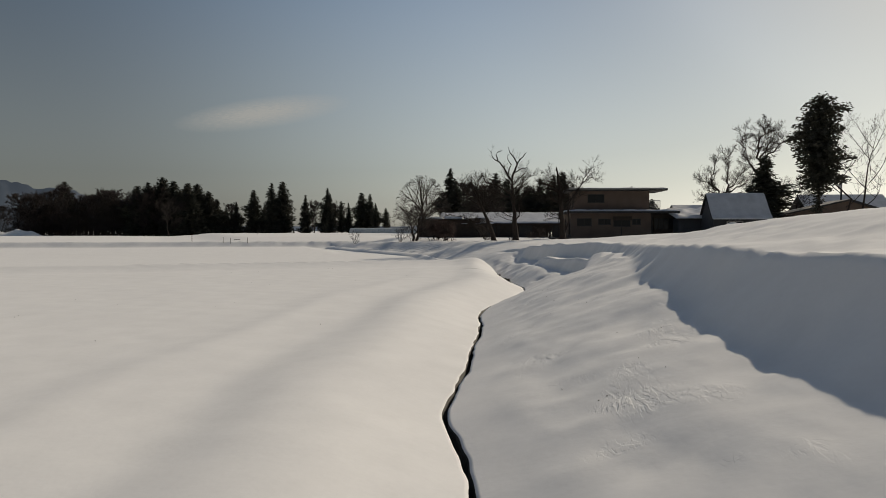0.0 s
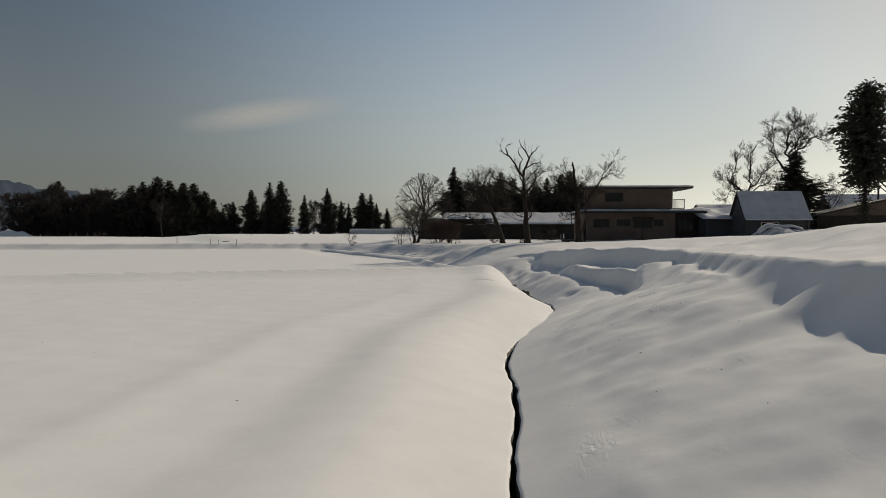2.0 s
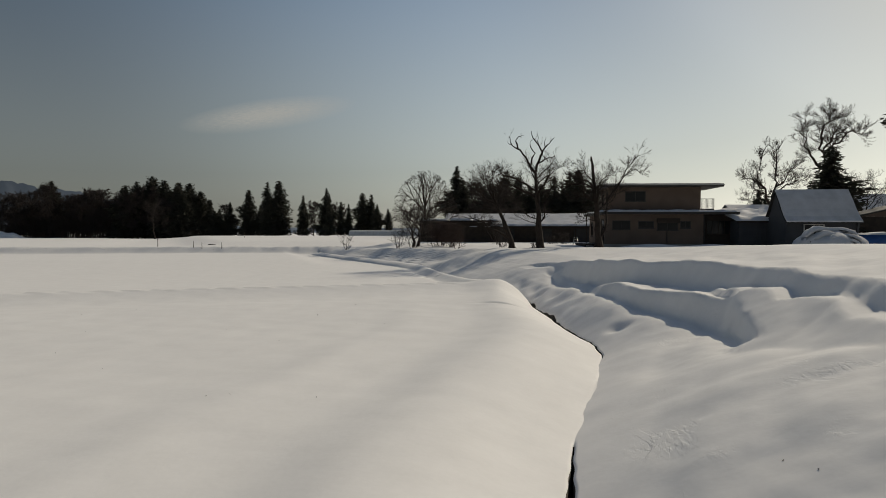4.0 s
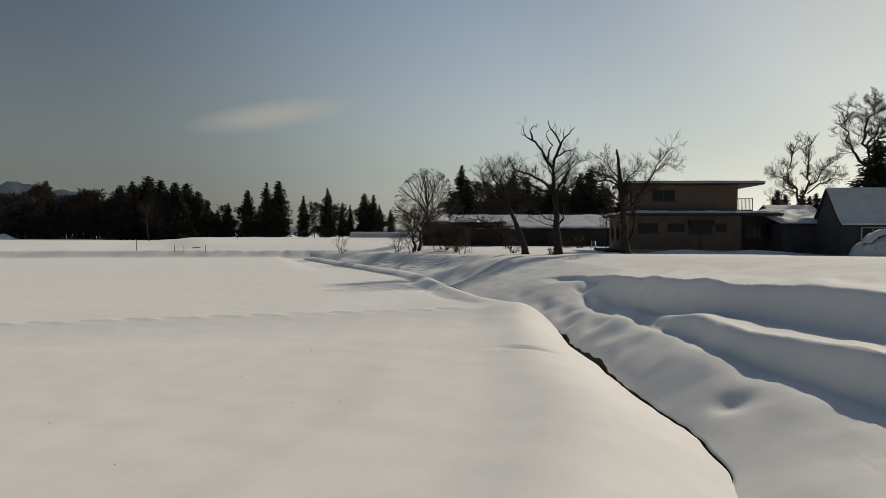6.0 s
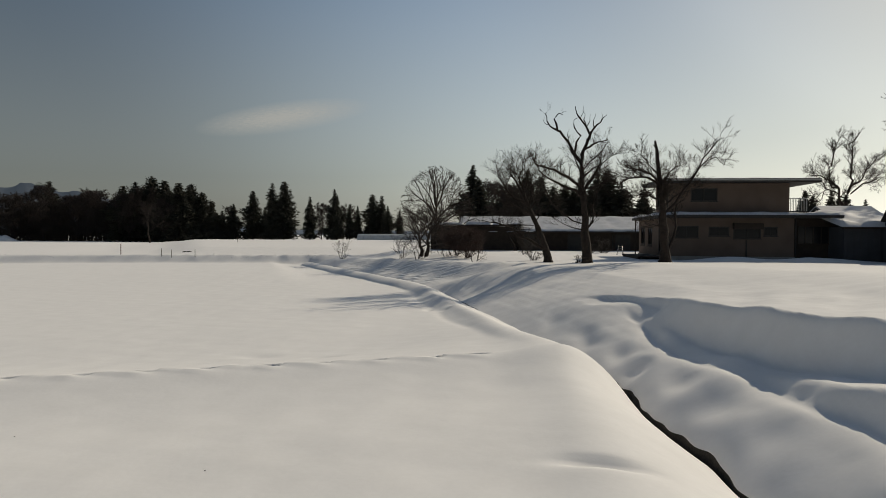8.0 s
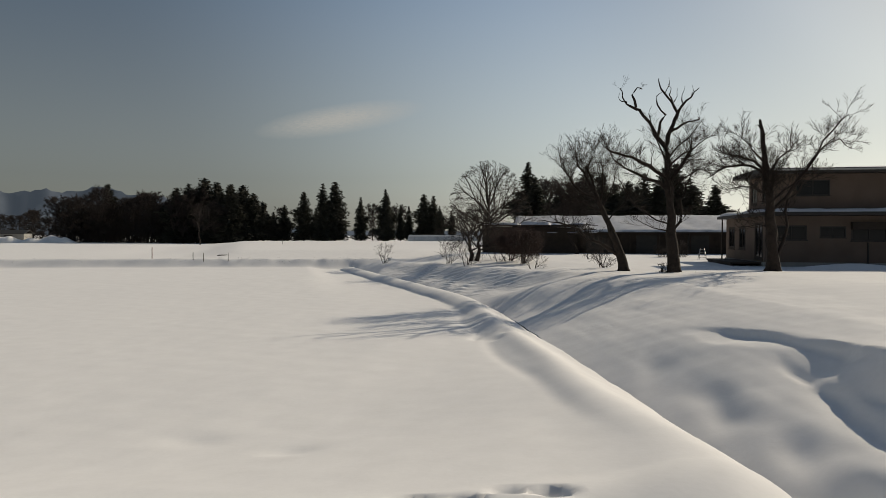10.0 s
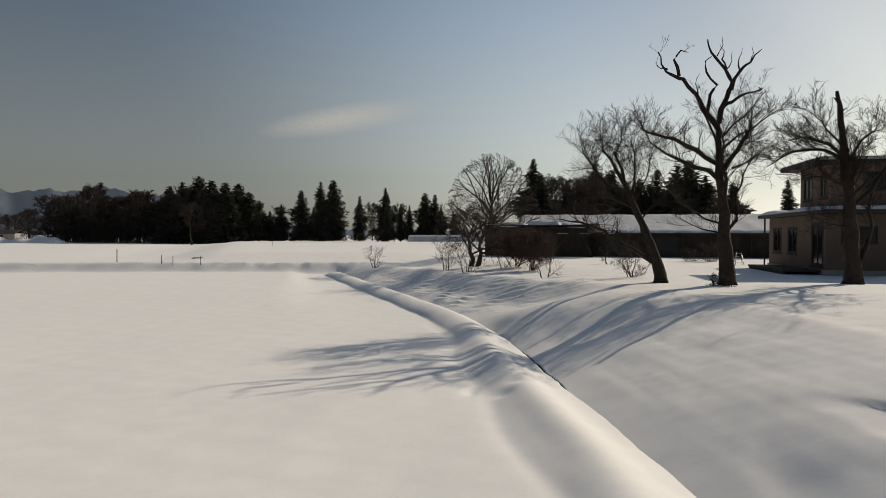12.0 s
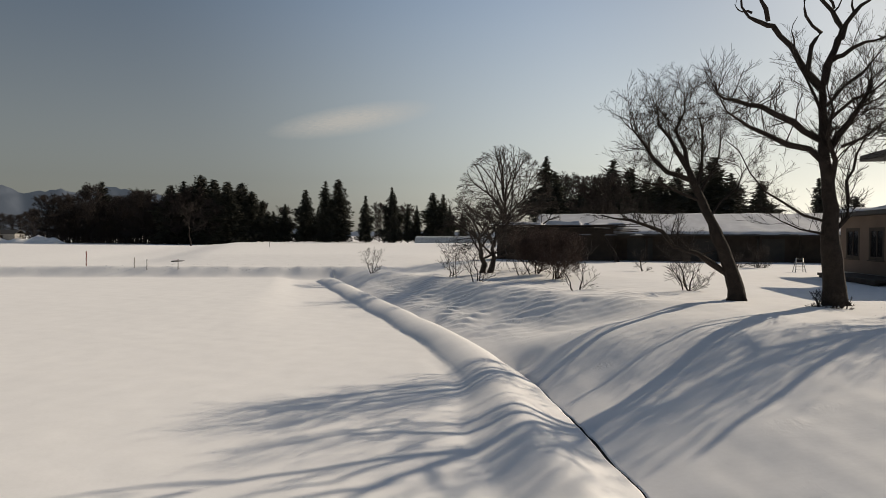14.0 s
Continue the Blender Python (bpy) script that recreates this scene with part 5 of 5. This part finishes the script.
# annex roof between house and barn
annex = empty("annex", pose(20.6, 80.0, 0.9, 0, 0, 3), label="small dark annex under a sloping snowy roof", category="annex")
part("wall", boxes((0.2, 0.2, -0.6, 4.2, 4.0, 3.1)), DARK_WOOD, annex)
roof_shell("roof", 0, 4.4, [(-0.3, 3.2), (2.1, 4.2), (4.5, 3.2)], 0.12, FASCIA, annex)
roof_shell("snow_cover", 0.05, 4.35, [(-0.34, 3.34), (2.1, 4.36), (4.54, 3.34)], 0.12, ROOF_SNOW, annex)

# low outbuilding and far snow roof on the right
outbuilding = empty("outbuilding", pose(37.0, 90.0, 0.9, 0, 0, -4), label="low dark outbuilding with a shallow gabled roof", category="outbuilding")
part("wall", boxes((0.3, 0.3, -0.6, 13.7, 6.0, 3.3)), DARK_WOOD, outbuilding)
bm = bmesh.new()
shape = [(-0.4, 3.3), (8.2, 5.35), (14.2, 3.3), (14.2, 3.12), (8.2, 5.13), (-0.4, 3.12)]
a = [bm.verts.new((x, -0.3, z)) for x, z in shape]
b = [bm.verts.new((x, 6.3, z)) for x, z in shape]
bm.faces.new(a), bm.faces.new(b[::-1])
for i in range(6):
    bm.faces.new((a[i], b[i], b[(i + 1) % 6], a[(i + 1) % 6]))
bmesh.ops.recalc_face_normals(bm, faces=bm.faces[:])
part("roof", bm, FASCIA, outbuilding)
bm = bmesh.new()
a = [bm.verts.new((x, 0.32, z)) for x, z in ((0.3, 3.31), (13.7, 3.31), (8.2, 5.1))]
b = [bm.verts.new((v.co.x, 0.5, v.co.z)) for v in a]
bm.faces.new(a), bm.faces.new(b[::-1])
for i in range(3):
    bm.faces.new((a[i], b[i], b[(i + 1) % 3], a[(i + 1) % 3]))
bmesh.ops.recalc_face_normals(bm, faces=bm.faces[:])
part("gable", bm, STUCCO, outbuilding)
hall = empty("far_house", pose(52.0, 118.0, 0.9), label="pale house with a broad snow-covered roof", category="house")
part("wall", boxes((0.3, 0.3, -0.6, 13.7, 7.0, 4.4)), WALL_WHITE, hall)
roof_shell("roof", -0.3, 14.3, [(-0.5, 4.4), (3.7, 7.4), (7.9, 4.4)], 0.15, FASCIA, hall)
roof_shell("snow_cover", -0.2, 14.2, [(-0.52, 4.6), (3.7, 7.62), (7.92, 4.6)], 0.18, ROOF_SNOW, hall)

# utility poles with their cable
tops = []
for x, y, h in ((45.3, 92.0, 8.6), (57.0, 101.0, 9.0)):
    p = empty("utility_pole", pose(x, y, gz(x, y)), label="dark utility pole with a crossarm", category="utility pole")
    t = Tubes()
    t.add([Vector((0, 0, -0.4)), Vector((0, 0, h))], [0.15, 0.1], 8)
    t.object("shaft", FASCIA, p)
    part("crossarm", boxes((-0.8, -0.06, h - 0.7, 0.8, 0.06, h - 0.58)), FASCIA, p)
    part("transformer", boxes((-0.42, -0.35, h - 1.9, -0.12, 0.0, h - 1.1), bevel=0.05), METAL, p)
    tops.append(Vector((x, y, gz(x, y) + h - 0.5)))
cable = empty("cable", Matrix.Identity(4), label="thin sagging overhead cable", category="cable")
for a, b in (tops,):
    t = Tubes()
    t.add([a.lerp(b, i / 12) - Vector((0, 0, 3.0 * (i / 12) * (1 - i / 12))) for i in range(13)], [0.018] * 13, 4)
    t.object("wire", FASCIA, cable)

# snow-covered heap of boards before the barn
heap = empty("board_heap", pose(23.8, 66.3, gz(23.8, 66.3) + 0.15), label="heap of bent poles and boards under lumpy snow", category="heap")
v, f = [], []
for i in range(13):
    for k in range(24):
        q, w = i / 12, 2 * math.pi * k / 24
        lump = 1 + 0.14 * math.sin(3 * w + 1) + 0.08 * math.sin(7 * w + 4 * q)
        v.append((2.7 * math.cos(w) * q * lump, 0.0 + 1.9 * math.sin(w) * q * lump, 1.38 * math.sqrt(max(0, 1 - q ** 2)) * (1 + 0.12 * math.sin(5 * w + 3 * q)) - 0.1))
for i in range(12):
    for k in range(24):
        r = (k + 1) % 24
        f.append((i * 24 + k, (i + 1) * 24 + k, (i + 1) * 24 + r, i * 24 + r))
new("snow_mound", mesh_of("snow_mound", v, f, ROOF_SNOW, True)).parent = heap
for n, (y0, wide, tall, half) in enumerate(((-1.35, 0.6, 0.55, 1.5), (-0.8, 0.8, 0.9, 2.0), (-0.1, 1.0, 1.35, 2.2), (0.7, 0.8, 1.25, 2.0))):
    v, f = [], []
    for i in range(33):
        a = math.pi * i / 32
        thick = 0.24 * (0.35 + math.sin(a)) * (1 + 0.3 * math.sin(5 * a + n))
        x, z = -half * math.cos(a) + 0.3 * math.sin(3 * a + n) + 0.5 * (1 - math.sin(a)) * (n - 1.5) * 0.4, tall * math.sin(a) ** 0.8 + 0.07 * math.sin(9 * a + 2 * n)
        y = y0 + 0.12 * math.sin(4 * a + n)
        v += [(x, y - wide / 2, z), (x, y - wide / 4, z + thick), (x, y + wide / 4, z + thick), (x, y + wide / 2, z)]
    for i in range(32):
        q = i * 4
        f += [(q, q + 1, q + 5, q + 4), (q + 1, q + 2, q + 6, q + 5), (q + 2, q + 3, q + 7, q + 6), (q + 3, q, q + 4, q + 7)]
    ob = new("snow_cover", mesh_of("snow_cover", v, f, ROOF_SNOW, True))
    ob.parent = heap
for k in range(7):
    t = Tubes()
    x = -1.9 + 0.62 * k
    t.add([Vector((x, -1.0, -0.2)), Vector((x * 0.95, -0.95, 0.45)), Vector((x * 0.7, -0.4, 1.05)), Vector((x * 0.5, 0.3, 1.25))], [0.045] * 4, 5)
    t.object("pole", DARK_WOOD, heap)
for k in range(5):
    part("board", boxes((-1.7 + 0.1 * k, -1.0 + 0.42 * k, -0.3, 1.6 - 0.1 * k, -0.9 + 0.42 * k, 0.5 + 0.1 * k)), DARK_WOOD, heap)

# ---- hills and cloud far behind ----
v, f = [], []
N = 480
for i in range(N + 1):
    deg = -80 + 160 * i / N
    a = radians(deg)
    rise = float(np.interp(deg, [-80, -60, -48, -45, -43, -41, -39, -36, -33, -30, -27, -23, 80], [3.6, 4.2, 3.9, 3.3, 3.4, 3.6, 3.75, 3.25, 2.7, 2.0, 1.2, 0.45, 0.4]))
    h = 3600 * math.tan(radians(rise)) + rise * (2.6 * math.sin(i * 0.53) + 1.6 * math.sin(i * 1.3 + 2) + 1.0 * math.sin(i * 2.9))
    for k, q in enumerate((0, 0.35, 0.7, 1.0)):
        spur = 1 + 0.05 * q + 0.02 * math.sin(i * 0.31 + 2 * q) * q * (1 - q)
        v.append((3600 * math.sin(a) * spur, 3600 * math.cos(a) * spur, -30 + (h + 30) * q))
for i in range(N):
    for k in range(3):
        q = i * 4 + k
        f.append((q, q + 4, q + 5, q + 1))
tagged(new("backdrop_hills", mesh_of("backdrop_hills", v, f, HILL, True)), "distant blue-grey snowy mountain range", "mountains", kind="structure")

# the long thin cloud, far behind: a flat disc, its daylight given as emission
CLOUD = bpy.data.materials.new("thin_cloud")
CLOUD.use_nodes = True
cn, cl = CLOUD.node_tree.nodes, CLOUD.node_tree.links
cn.remove(cn["Principled BSDF"])
cco, cma, cno = cn.new("ShaderNodeTexCoord"), cn.new("ShaderNodeMapping"), cn.new("ShaderNodeTexNoise")
cgr, cmx, cem, ctr = cn.new("ShaderNodeTexGradient"), cn.new("ShaderNodeMixShader"), cn.new("ShaderNodeEmission"), cn.new("ShaderNodeBsdfTransparent")
cgr.gradient_type = "SPHERICAL"
cma.inputs["Scale"].default_value = (2.5, 9, 1)
cno.inputs["Detail"].default_value = 6
cl.new(cco.outputs["Object"], cgr.inputs[0])
cl.new(cco.outputs["Object"], cma.inputs[0])
cl.new(cma.outputs[0], cno.inputs[0])
cmu = cn.new("ShaderNodeMath")
cmu.operation = "MULTIPLY"
cl.new(cgr.outputs["Fac"], cmu.inputs[0])
cl.new(cno.outputs[0], cmu.inputs[1])
cra = cn.new("ShaderNodeMapRange")
cra.inputs[1].default_value, cra.inputs[2].default_value, cra.inputs[4].default_value = 0.03, 0.42, 0.6
cl.new(cmu.outputs[0], cra.inputs[0])
cl.new(cra.outputs[0], cmx.inputs[0])
cem.inputs[0].default_value = (0.40, 0.39, 0.375, 1)
cl.new(ctr.outputs[0], cmx.inputs[1])
cl.new(cem.outputs[0], cmx.inputs[2])
cl.new(cmx.outputs[0], cn["Material Output"].inputs[0])
bm = bmesh.new()
bmesh.ops.create_circle(bm, cap_ends=True, radius=1.0, segments=48)
cloud = part("backdrop_cloud", bm, CLOUD)
cloud.matrix_world = Matrix.Translation((-1170, 3000, 552)) @ Matrix.Rotation(radians(-6.2), 4, "Y") @ Matrix.Rotation(radians(90), 4, "X") @ Matrix.Diagonal((470, 80, 1, 1))
tagged(cloud, "thin pale lens-shaped cloud in a hazy sky", "cloud", kind="structure")
